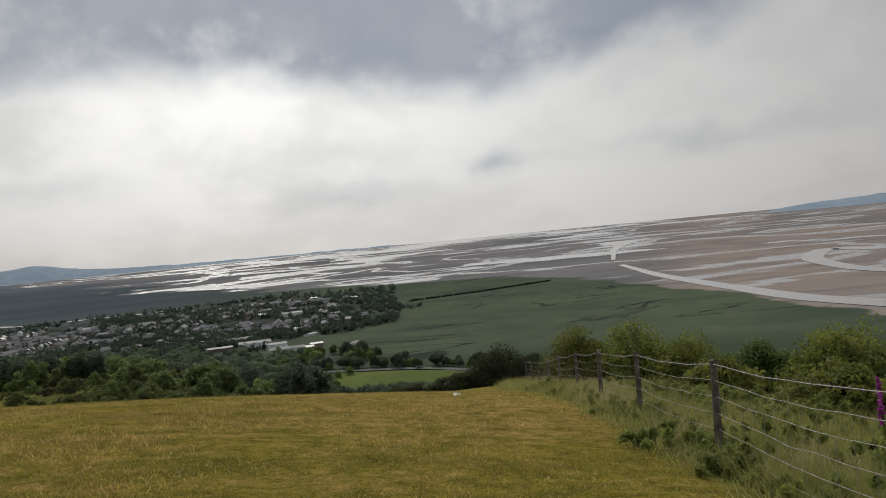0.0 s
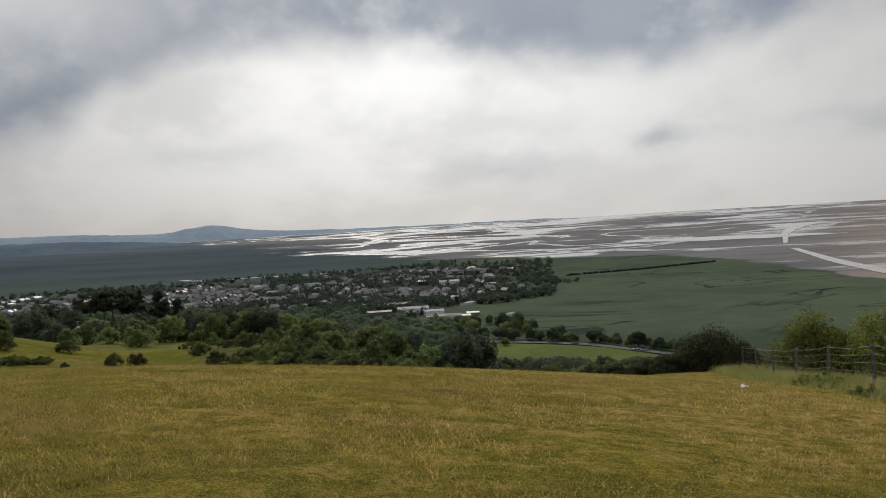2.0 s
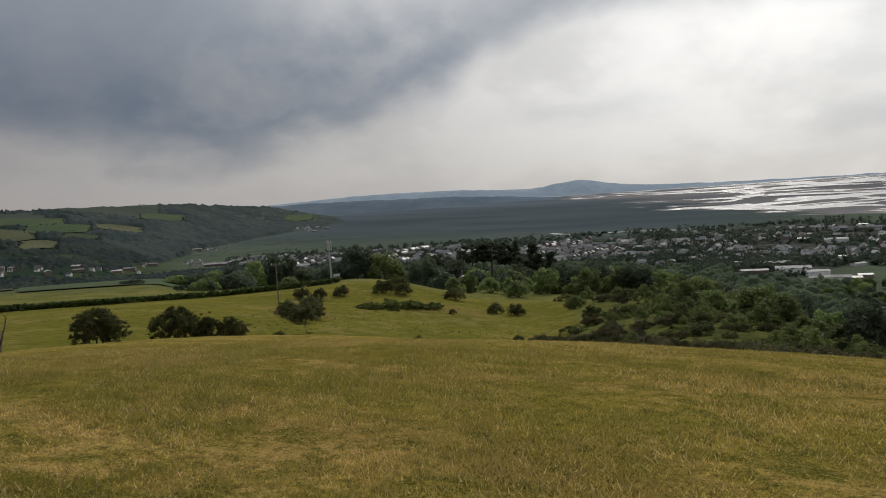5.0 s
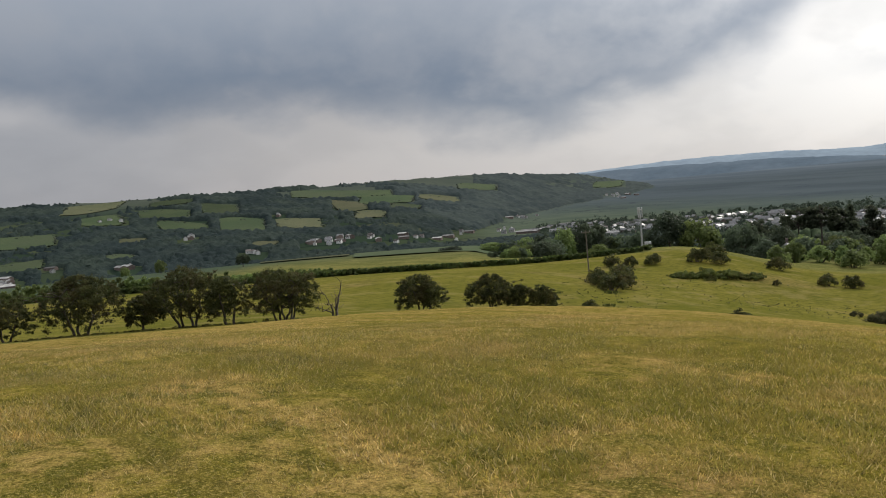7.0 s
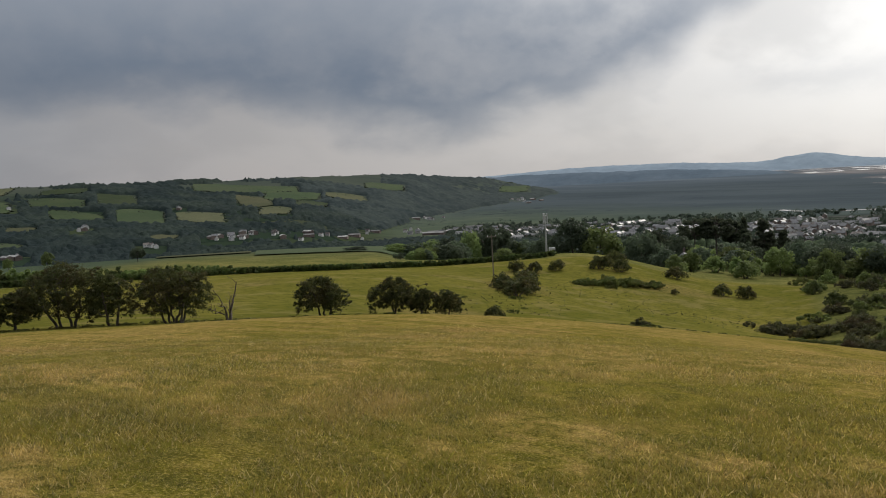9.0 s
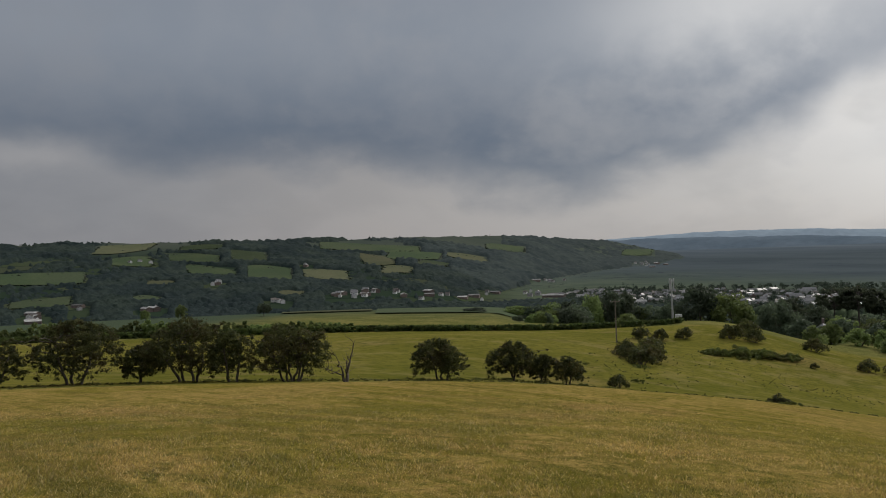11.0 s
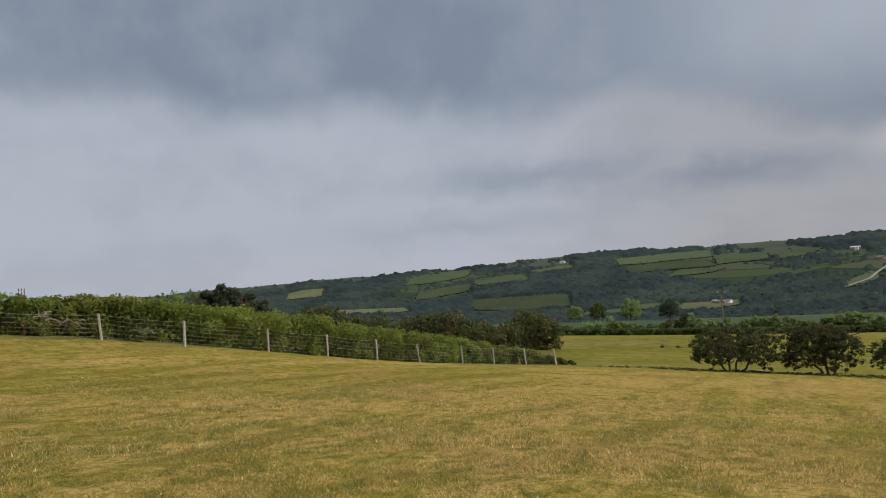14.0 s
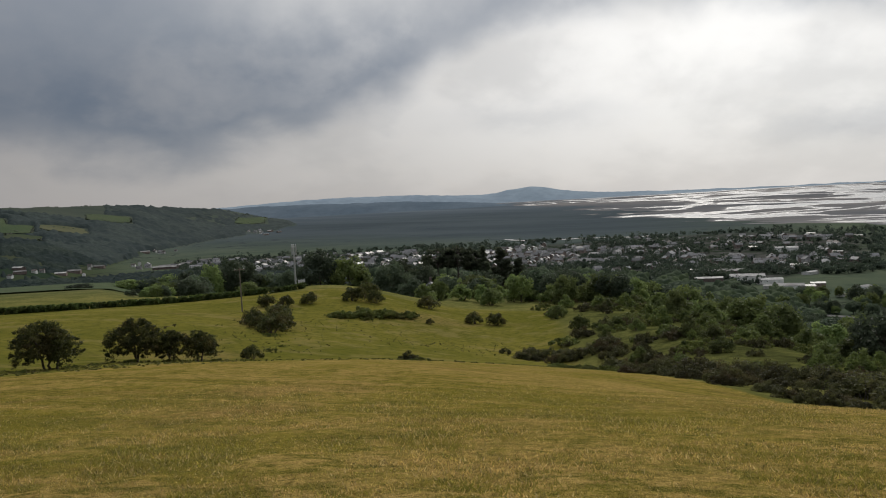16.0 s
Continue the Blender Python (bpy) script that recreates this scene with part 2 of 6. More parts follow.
STEEL = surface("galvanised_steel", [(0.45, 0.46, 0.47), (0.36, 0.37, 0.38)], 3, 0.5, 0.1, metal=0.5)
PANEL = surface("antenna_panel", [(0.5, 0.51, 0.52), (0.42, 0.43, 0.44)], 3, 0.5, 0.1)
RENDER = surface("pale_render", [(0.48, 0.48, 0.47), (0.64, 0.64, 0.62)], 0.4, 0.85, 0.1, each=0.4)
BRICK = surface("brown_brick", [(0.15, 0.12, 0.105), (0.21, 0.17, 0.15)], 0.4, 0.9, 0.2, each=0.3)
SLATE = surface("roof_slate", [(0.09, 0.093, 0.098), (0.17, 0.17, 0.175)], 0.5, 0.5, 0.2, each=0.5, spec=0.5)
TILE = surface("brown_roof_tile", [(0.11, 0.098, 0.09), (0.17, 0.15, 0.138)], 0.5, 0.75, 0.2, each=0.5)
SHEET = surface("pale_roof_sheet", [(0.20, 0.195, 0.19), (0.34, 0.33, 0.32)], 0.12, 0.75, 0.1, each=0.7, spec=0.2)
PALESHEET = surface("white_roof_sheet", [(0.16, 0.16, 0.16), (0.30, 0.30, 0.30)], 0.12, 0.75, 0.1, each=0.7, spec=0.2)
GLASS = surface("dark_window", [(0.03, 0.035, 0.04), (0.05, 0.055, 0.06)], 0.5, 0.15, 0, spec=0.6)
ASPHALT = surface("asphalt", [(0.06, 0.06, 0.06), (0.10, 0.098, 0.095)], 0.6, 0.9, 0.2)
# the canopy again, paler and bluer: distance haze mixed into its colour
HAZEDWOOD = surface("hazed_woodland_canopy", [(0.026, 0.038, 0.039), (0.043, 0.057, 0.052), (0.033, 0.046, 0.046)], 0.01, 0.95, 0.5, fine=10, spec=0.05)
LOWWOOD = surface("lower_wood_crowns", [(0.034, 0.050, 0.030), (0.066, 0.090, 0.044), (0.046, 0.064, 0.038)], 0.06, 0.95, 0.8, fine=8, spec=0.05)
TRACK = surface("pale_track", [(0.17, 0.16, 0.13), (0.23, 0.21, 0.18)], 0.2, 0.9, 0.2)
CARPAINT = surface("car_paint", [(0.5, 0.5, 0.5), (0.55, 0.55, 0.56)], 0.3, 0.3, 0, each=0.6, spec=0.6)
RUBBER = surface("tyre_rubber", [(0.02, 0.02, 0.02), (0.03, 0.03, 0.03)], 4, 0.8, 0)
PAPER = surface("white_litter", [(0.75, 0.75, 0.73), (0.66, 0.66, 0.64)], 9, 0.6, 0)
PASTURE = surface("pasture", [(0.046, 0.066, 0.034), (0.062, 0.080, 0.040), (0.060, 0.072, 0.042)], 0.012, 0.95, 0.2, fine=20, each=0.3, spec=0.02)
HAY = surface("pale_meadow", [(0.078, 0.086, 0.048), (0.100, 0.102, 0.058), (0.080, 0.088, 0.048)], 0.012, 0.95, 0.2, fine=20, each=0.2, spec=0.02)
# pale blue of the distant land is aerial haze painted as base colour
FARHILL = surface("hazed_far_hill", [(0.24, 0.300, 0.360), (0.28, 0.345, 0.405)], 0.003, 0.95, 0, fine=8, spec=0.0)
NEARRIDGE = surface("hazed_far_ridge", [(0.105, 0.138, 0.172), (0.135, 0.170, 0.206)], 0.004, 0.95, 0, fine=8, spec=0.0)


def water_material():
    m = bpy.data.materials.new("estuary_water")
    m.use_nodes = True
    n = Nodes(m.node_tree)
    at = n.add("ShaderNodeNewGeometry").outputs["Position"]
    bs = n.add("ShaderNodeBsdfPrincipled")
    n.put(bs.inputs["Base Color"], n.mix(n.noise(at, 0.01, 3.0), (0.14, 0.13, 0.12), (0.22, 0.20, 0.18)))
    bs.inputs["Roughness"].default_value = 0.16
    bs.inputs["Specular IOR Level"].default_value = 0.6
    b = n.add("ShaderNodeBump")
    b.inputs["Strength"].default_value, b.inputs["Distance"].default_value = 0.1, 0.3
    n.put(b.inputs["Height"], n.noise(at, 0.4, 3.0))
    n.put(bs.inputs["Normal"], b.outputs[0])
    n.put(n.add("ShaderNodeOutputMaterial").inputs[0], bs.outputs[0])
    return m


WATER = water_material()


def grass_shades(n, at):
    """Colour of the mown field: olive sward, straw-coloured dry patches, mowing swaths and tufts."""
    patch = n.noise(at, 0.14, 4.0, 0.6, 0.6)
    mid = n.noise(n.mapping(at, shift=(40, 9, 0)), 0.75, 5.0, 0.65, 0.3)
    swath = n.noise(n.mapping(at, (0.07, 1.0, 1.0), (0, 0, radians(-58))), 0.95, 4.0, 0.6, 0.3)
    clump = n.noise(n.mapping(at, (0.75, 1.0, 1.0), (0, 0, radians(-14))), 3.2, 4.0, 0.65, 0.4)
    tuft = n.noise(at, 9.0, 5.0, 0.8, 0.3)
    green = n.mix(n.ramp(mid, 0.35, 0.65), (0.124, 0.114, 0.014), (0.192, 0.160, 0.022))
    straw = n.mix(n.ramp(tuft, 0.3, 0.7), (0.245, 0.160, 0.050), (0.43, 0.295, 0.102))
    dry = n.math("ADD", n.math("MULTIPLY", patch, 0.42), n.math("MULTIPLY", swath, 0.34))
    dry = n.math("ADD", dry, n.math("MULTIPLY", clump, 0.42))
    colour = n.mix(n.ramp(dry, 0.53, 0.69, 0.0, 0.9), green, straw)
    colour = n.mix(n.ramp(swath, 0.34, 0.46, 0.5, 0.0), colour, (0.098, 0.076, 0.022))
    russet = n.noise(n.mapping(at, (0.8, 1.0, 1.0), (0, 0, radians(35)), (17, 5, 0)), 0.22, 5.0, 0.62, 0.5)
    colour = n.mix(n.math("MULTIPLY", n.ramp(russet, 0.50, 0.70), n.ramp(tuft, 0.25, 0.65, 0.2, 0.6)), colour, (0.215, 0.128, 0.052))
    colour = n.mix(n.ramp(clump, 0.36, 0.50, 0.75, 0.0), colour, (0.084, 0.080, 0.016))
    grit = n.noise(at, 38.0, 3.0, 0.7)
    colour = n.mix(n.ramp(grit, 0.52, 0.68, 0.0, 0.45), colour, (0.40, 0.30, 0.13))
    fleck = n.noise(n.mapping(at, shift=(5, 3, 0)), 46.0, 3.0, 0.75)
    colour = n.mix(n.ramp(fleck, 0.53, 0.64, 0.0, 0.55), colour, (0.46, 0.345, 0.095))
    colour = n.mix(n.ramp(fleck, 0.36, 0.47, 0.6, 0.0), colour, (0.052, 0.048, 0.009))
    return n.mix(n.ramp(n.math("ADD", n.math("MULTIPLY", tuft, 0.72), n.math("MULTIPLY", grit, 0.28)), 0.36, 0.52, 0.70, 0.0), colour, (0.056, 0.052, 0.013)), n.math("ADD", n.math("MULTIPLY", clump, 0.45), n.math("MULTIPLY", tuft, 0.55))


def ground_material():
    m = bpy.data.materials.new("open_ground")
    m.use_nodes = True
    n = Nodes(m.node_tree)
    at = n.add("ShaderNodeNewGeometry").outputs["Position"]

    def zone(name):
        return n.add("ShaderNodeAttribute", attribute_name=name).outputs["Fac"]

    mown, tuft = grass_shades(n, at)
    rough_n = n.noise(at, 0.12, 4.0, 0.6, 0.4)
    rough = n.mix(n.ramp(rough_n, 0.35, 0.68), (0.115, 0.118, 0.034), (0.20, 0.178, 0.058))
    rough = n.mix(n.ramp(n.noise(at, 1.4, 3.0), 0.3, 0.7, 0.45, 0.0), rough, (0.045, 0.055, 0.016))
    colour = n.mix(n.ramp(zone("mown"), 0.35, 0.65), rough, mown)
    # back field and valley pasture
    field = n.mix(n.ramp(n.noise(at, 0.05, 4.0, 0.6), 0.35, 0.68), (0.112, 0.108, 0.020), (0.160, 0.140, 0.030))
    field = n.mix(n.ramp(n.noise(n.mapping(at, shift=(9, 50, 0)), 0.045, 3.0), 0.55, 0.72, 0.0, 0.6), field, (0.175, 0.130, 0.050))
    field = n.mix(n.ramp(n.noise(at, 0.9, 5.0, 0.7), 0.36, 0.56, 0.6, 0.0), field, (0.055, 0.068, 0.015))
    field = n.mix(n.ramp(n.noise(n.mapping(at, shift=(3, 8, 0)), 0.22, 4.0, 0.65), 0.5, 0.66, 0.0, 0.5), field, (0.205, 0.165, 0.062))
    colour = n.mix(n.ramp(zone("field"), 0.4, 0.6), colour, field)
    low = n.mix(n.ramp(n.noise(at, 0.004, 4.0), 0.35, 0.65), (0.046, 0.064, 0.044), (0.058, 0.076, 0.048))
    # hedged parcels on the far hillside
    wander = n.add("ShaderNodeVectorMath", operation="ADD")
    n.put(wander.inputs[0], n.mapping(at, (1.0, 0.75, 0.0), (0, 0, radians(24))))
    drift = n.add("ShaderNodeTexNoise")
    n.put(drift.inputs["Vector"], at)
    drift.inputs["Scale"].default_value = 0.006
    push = n.add("ShaderNodeVectorMath", operation="SCALE")
    n.put(push.inputs[0], drift.outputs["Color"])
    push.inputs["Scale"].default_value = 70.0
    n.put(wander.inputs[1], push.outputs[0])
    cells = n.add("ShaderNodeTexVoronoi", voronoi_dimensions="2D")
    rims = n.add("ShaderNodeTexVoronoi", voronoi_dimensions="2D", feature="DISTANCE_TO_EDGE")
    for tex in (cells, rims):
        n.put(tex.inputs["Vector"], wander.outputs[0])
        tex.inputs["Scale"].default_value = 0.0085
    lot = n.add("ShaderNodeSeparateColor")
    n.put(lot.inputs[0], cells.outputs["Color"])
    parcel = n.mix(n.ramp(lot.outputs[0], 0.25, 0.75), (0.026, 0.040, 0.026), (0.046, 0.059, 0.032))
    parcel = n.mix(n.ramp(lot.outputs[1], 0.62, 0.72, 0.0, 0.7), parcel, (0.062, 0.068, 0.042))
    parcel = n.mix(n.ramp(rims.outputs["Distance"], 0.018, 0.04, 0.85, 0.0), parcel, (0.014, 0.023, 0.018))
    low = n.mix(zone("farm"), low, parcel)
    moor = n.mix(n.ramp(n.noise(at, 0.006, 4.0), 0.35, 0.65), (0.060, 0.072, 0.062), (0.074, 0.084, 0.070))
    low = n.mix(zone("moor"), low, moor)
    colour = n.mix(zone("low"), colour, low)
    # undergrowth of the steep slope
    under = n.mix(n.ramp(n.noise(at, 0.22, 4.0, 0.6, 0.4), 0.35, 0.65), (0.052, 0.058, 0.020), (0.120, 0.124, 0.038))
    under = n.mix(n.ramp(n.noise(at, 1.6, 4.0, 0.7), 0.3, 0.65, 0.6, 0.0), under, (0.026, 0.030, 0.010))
    colour = n.mix(zone("scrub"), colour, under)
    # salt marsh with winding creeks
    far_at = n.mapping(at, (1.0, 0.55, 1.0))
    marsh = n.mix(n.ramp(n.noise(far_at, 0.006, 5.0, 0.6), 0.3, 0.7), (0.060, 0.079, 0.056), (0.084, 0.104, 0.067))
    marsh = n.mix(n.ramp(n.noise(far_at, 0.035, 5.0, 0.65), 0.42, 0.70, 0.0, 0.55), marsh, (0.098, 0.112, 0.072))
    marsh = n.mix(n.ramp(n.noise(n.mapping(at, (0.5, 1.0, 1.0), shift=(70, 20, 0)), 0.011, 5.0, 0.65), 0.36, 0.52, 0.5, 0.0), marsh, (0.044, 0.060, 0.046))
    creek = n.math("ABSOLUTE", n.math("SUBTRACT", n.noise(n.mapping(at, (0.6, 1.0, 1.0)), 0.0075, 4.0, 0.5, 1.2), 0.5))
    creek = n.math("MULTIPLY", n.ramp(creek, 0.006, 0.016, 1.0, 0.0), n.ramp(n.noise(at, 0.003, 2.0), 0.43, 0.52))
    marsh = n.mix(n.math("MULTIPLY", creek, 0.75), marsh, (0.018, 0.022, 0.02))
    # blue-grey, then paler blue further out: haze painted into the marsh colour
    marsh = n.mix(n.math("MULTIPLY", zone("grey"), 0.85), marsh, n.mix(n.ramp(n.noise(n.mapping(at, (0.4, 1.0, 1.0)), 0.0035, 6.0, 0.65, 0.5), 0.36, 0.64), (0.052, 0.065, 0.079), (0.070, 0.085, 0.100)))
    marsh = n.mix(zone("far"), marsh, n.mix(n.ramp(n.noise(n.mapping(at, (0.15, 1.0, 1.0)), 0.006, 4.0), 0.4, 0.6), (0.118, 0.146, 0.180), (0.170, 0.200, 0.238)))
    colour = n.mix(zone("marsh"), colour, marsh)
    # gardens, yards and streets under the town
    yards = n.mix(n.ramp(n.noise(at, 0.035, 4.0, 0.65), 0.40, 0.60), (0.026, 0.036, 0.024), (0.075, 0.074, 0.070))
    colour = n.mix(zone("town"), colour, yards)
    # sand and mud flats, part under a film of water
    shore = n.math("ADD", zone("shore"), n.math("MULTIPLY", n.math("SUBTRACT", n.noise(at, 0.009, 4.0, 0.6), 0.5), 0.30))
    pools_at = n.mapping(at, (0.62, 1.0, 1.0), (0, 0, radians(7)))
    pools = n.noise(pools_at, 0.0030, 6.0, 0.60, 0.7)
    shore = n.math("ADD", shore, n.math("MULTIPLY", n.math("SUBTRACT", pools, 0.5), n.ramp(zone("grey"), 0.1, 0.7, 0.35, 1.9)))
    flats = n.ramp(shore, -0.015, 0.02)
    broad = n.noise(n.mapping(at, (0.6, 1.0, 1.0), (0, 0, radians(-6))), 0.0013, 4.0, 0.55, 0.6)
    grainy = n.noise(n.mapping(at, (0.5, 1.0, 1.0)), 0.012, 4.0, 0.65, 0.4)
    sand = n.mix(n.ramp(broad, 0.40, 0.60), (0.185, 0.176, 0.172), (0.118, 0.122, 0.130))
    sand = n.mix(zone("ochre"), sand, n.mix(n.ramp(broad, 0.42, 0.60), (0.245, 0.205, 0.178), (0.185, 0.170, 0.160)))
    sand = n.mix(n.ramp(grainy, 0.34, 0.56, 0.55, 0.0), sand, (0.105, 0.104, 0.108))
    rill = n.math("ABSOLUTE", n.math("SUBTRACT", n.noise(n.mapping(at, (0.7, 1.0, 1.0), shift=(900, 300, 0)), 0.0016, 5.0, 0.55, 1.0), 0.5))
    rill = n.ramp(rill, 0.012, 0.028, 1.0, 0.0)
    wet = n.math("ADD", n.math("MULTIPLY", pools, 0.72), n.math("MULTIPLY", broad, 0.28))
    wet = n.math("SUBTRACT", n.math("ADD", wet, n.math("MULTIPLY", zone("sea"), 0.055)), n.math("MULTIPLY", zone("ochre"), 0.055))
    wet = n.math("MAXIMUM", n.ramp(wet, 0.535, 0.56), n.math("MULTIPLY", rill, 0.9))
    wet = n.math("MULTIPLY", wet, n.ramp(shore, 0.02, 0.20))
    colour = n.mix(flats, colour, n.mix(wet, sand, (0.20, 0.19, 0.18)))
    bs = n.add("ShaderNodeBsdfPrincipled")
    n.put(bs.inputs["Base Color"], colour)
    n.put(bs.inputs["Roughness"], n.math("SUBTRACT", 0.92, n.math("MULTIPLY", n.math("MULTIPLY", wet, flats), 0.76)))
    n.put(bs.inputs["Specular IOR Level"], n.math("MULTIPLY", n.math("MULTIPLY", wet, flats), 0.5))
    b = n.add("ShaderNodeBump")
    b.inputs["Strength"].default_value, b.inputs["Distance"].default_value = 0.9, 0.13
    n.put(b.inputs["Height"], n.math("MULTIPLY", tuft, n.math("SUBTRACT", 1.0, flats)))
    n.put(bs.inputs["Normal"], b.outputs[0])
    n.put(n.add("ShaderNodeOutputMaterial").inputs[0], bs.outputs[0])
    return m


def blade_material():
    m = bpy.data.materials.new("grass_blades")
    m.use_nodes = True
    n = Nodes(m.node_tree)
    at = n.add("ShaderNodeNewGeometry").outputs["Position"]
    colour, _ = grass_shades(n, at)
    own = n.add("ShaderNodeNewGeometry").outputs["Random Per Island"]
    colour = n.mix(n.ramp(own, 0.80, 0.92, 0.0, 0.55), colour, (0.40, 0.31, 0.15))
    colour = n.mix(n.ramp(own, 0.3, 0.0, 0.0, 0.45), colour, (0.17, 0.175, 0.025))
    bright = n.add("ShaderNodeHueSaturation")
    n.put(bright.inputs["Color"], colour)
    n.put(bright.inputs["Value"], n.ramp(n.math("FRACT", n.math("MULTIPLY", own, 17.0)), 0.0, 1.0, 1.15, 2.1))
    colour = bright.outputs[0]
    bs = n.add("ShaderNodeBsdfPrincipled")
    n.put(bs.inputs["Base Color"], colour)
    bs.inputs["Roughness"].default_value = 0.6
    leaf = n.add("ShaderNodeBsdfTranslucent")
    n.put(leaf.inputs[0], colour)
    mx = n.add("ShaderNodeMixShader")
    mx.inputs[0].default_value = 0.5
    n.put(mx.inputs[1], bs.outputs[0])
    n.put(mx.inputs[2], leaf.outputs[0])
    n.put(n.add("ShaderNodeOutputMaterial").inputs[0], mx.outputs[0])
    return m


GROUND, BLADES = ground_material(), blade_material()
TUFT = surface("tuft_blades", [(0.215, 0.200, 0.030), (0.33, 0.265, 0.060), (0.47, 0.345, 0.12)], 1.1, 0.7, 0, fine=9, through_light=0.5)
RANK = surface("rank_grass", [(0.20, 0.225, 0.055), (0.34, 0.325, 0.11), (0.48, 0.41, 0.20)], 1.6, 0.7, 0, fine=6, through_light=0.6)


# ---------------------------------------------------------------- the lie of the land
def smooth(a, b, x):
    t = np.clip((np.asarray(x, float) - a) / (b - a), 0, 1)
    return t * t * (3 - 2 * t)


# swells and hollows of the near hill: x, y, radius, height
SWELLS = [(-4, 12, 45, 2.18), (-52, 120, 26, -2.49), (-16, 12, 9, 0.56), (-16, 48, 7, -0.81), (20, 12, 9, -1.74), (-40, -24, 9, 1.62),
          (8, 24, 45, 2.67), (-40, 36, 12, 0.98), (-4, -48, 9, -1.43), (-112, 84, 16, 1.66), (-112, 144, 16, 2.25), (-64, 120, 26, -1.53),
          (-76, 72, 9, -0.83), (-88, -12, 26, -0.86), (8, 48, 7, 0.99), (-10, 18, 12, 0.69), (-4, 0, 45, 1.99)]
FLOOR = -85.0


def near_hill(x, y):
    u, v = x / 100, y / 100
    z = -8.18 - 2.775 * u - 12.818 * v - 3.055 * u * u - 5.262 * u * v
    for cx, cy, s, h in SWELLS:
        z = z + h * np.exp(-((x - cx) ** 2 + (y - cy) ** 2) / (2 * s * s))
    return z


def brow(x):
    """Northern edge of the open hilltop, where the scrubby slope begins."""
    return np.interp(x, [-66, -48, -34, -21, -10, 4], [118, 106, 81, 60, 50, 50])


def bearing(x, y):
    return np.degrees(np.arctan2(-np.asarray(x, float), np.asarray(y, float)))


def sky_angle(az):
    """How high the valley's far ridge stands above level, by bearing."""
    return np.interp(az, [30, 38, 42, 45.5, 53, 68, 80, 95, 103, 110, 118, 127, 140], [-1.2, -1.3, -0.5, 0.30, 0.88, 1.07, 1.30, 1.30, 1.5, 1.2, 1.1, 0.95, 0.7])


def crest_range(az):
    """How far off the valley's far ridge stands, by bearing."""
    return np.interp(az, [30, 40, 50, 60, 70, 140], [3600, 3500, 2950, 2450, 2200, 2000])


def level_land(r):
    """Flat shore land, lifted far out so that the horizon lies where it should."""
    return FLOOR + 60.0 * smooth(1900, 4950, r)


def ground_z(x, y):
    x, y = np.asarray(x, float), np.asarray(y, float)
    r, az = np.hypot(x, y), bearing(x, y)
    rc = np.interp(az, [-180, -60, -30, 0, 12, 20, 28, 36, 42, 60, 110, 130, 180], [70, 45, 48, 58, 64, 85, 125, 165, 190, 172, 165, 120, 70])
    k = np.minimum(1.0, rc / np.maximum(r, 1e-6))
    near = np.clip(near_hill(x * k, y * k), -30, 3)
    run = np.interp(az, [-180, -90, -30, 5, 20, 32, 45, 60, 110, 150, 180], [900, 500, 420, 430, 560, 700, 800, 850, 800, 900, 900])
    t = np.clip((r - rc) / run, 0, 1)
    north = 1 - smooth(5, 28, az)
    fall = north * (1 - (1 - t) ** 1.35) + (1 - north) * (t * t * (3 - 2 * t))
    flat = level_land(r)
    z = near + (flat - near) * fall
    # hollow behind the knoll
    z = z - 6.0 * smooth(196, 226, r) * (1 - smooth(380, 800, r)) * smooth(31, 35, az) * (1 - smooth(47, 53, az))
    # the ridge across the valley
    on = smooth(34, 44, az) * (1 - smooth(150, 175, az))
    crest = crest_range(az)
    top = crest * np.tan(np.radians(sky_angle(az))) + 1.2 * np.sin(az * 0.9) + 0.8 * np.sin(az * 2.3)
    foot = np.interp(az, [30, 39, 45.6, 49, 52, 57, 140], [3100, 3000, 2480, 2080, 1600, 1100, 950])
    s = np.clip((r - foot) / np.maximum(crest - foot, 50), 0, 1)
    rise = s ** 1.15
    hill = flat + (top - flat) * rise
    hill = np.where(r > crest, top - (r - crest) * 0.03, hill)
    lumps = 4 * np.sin(x * 0.011 + 1.3 * np.sin(y * 0.006)) * np.sin(y * 0.009) * np.sin(np.pi * s)
    z = np.where(r > foot, np.maximum(z, flat + (hill + lumps - flat) * on), z)
    return z


def at_ground(x, y):
    return float(ground_z(x, y))


def polar(az, r):
    a = radians(az)
    return -math.sin(a) * r, math.cos(a) * r


def where_seen(az, el, lo=60.0, hi=4700.0):
    """The place on the land that lies at this bearing and dip from the hilltop."""
    rr = np.geomspace(lo, hi, 900)
    a = radians(az)
    e = np.degrees(np.arctan2(ground_z(-math.sin(a) * rr, math.cos(a) * rr), rr))
    i = int(np.argmax(e >= el)) if (e >= el).any() else len(rr) - 1
    return -math.sin(a) * float(rr[i]), math.cos(a) * float(rr[i])


def lane_range(az):
    """Distance of the lane at the foot of the slope, by bearing."""
    return np.interp(az, [-12, -8.5, -4.2, -1.3, 2, 6.5, 10], [478, 488, 512, 543, 562, 582, 600])


def shore_range(az):
    return np.interp(az, [-180, -60, -40, -28, -22, -16.5, -11, -5.5, 2, 9.5, 13, 16.5, 19, 23, 30, 40, 180],
                     [400, 400, 480, 690, 830, 1020, 1310, 1540, 1680, 2000, 2150, 2500, 2800, 3400, 4700, 6000, 6000])


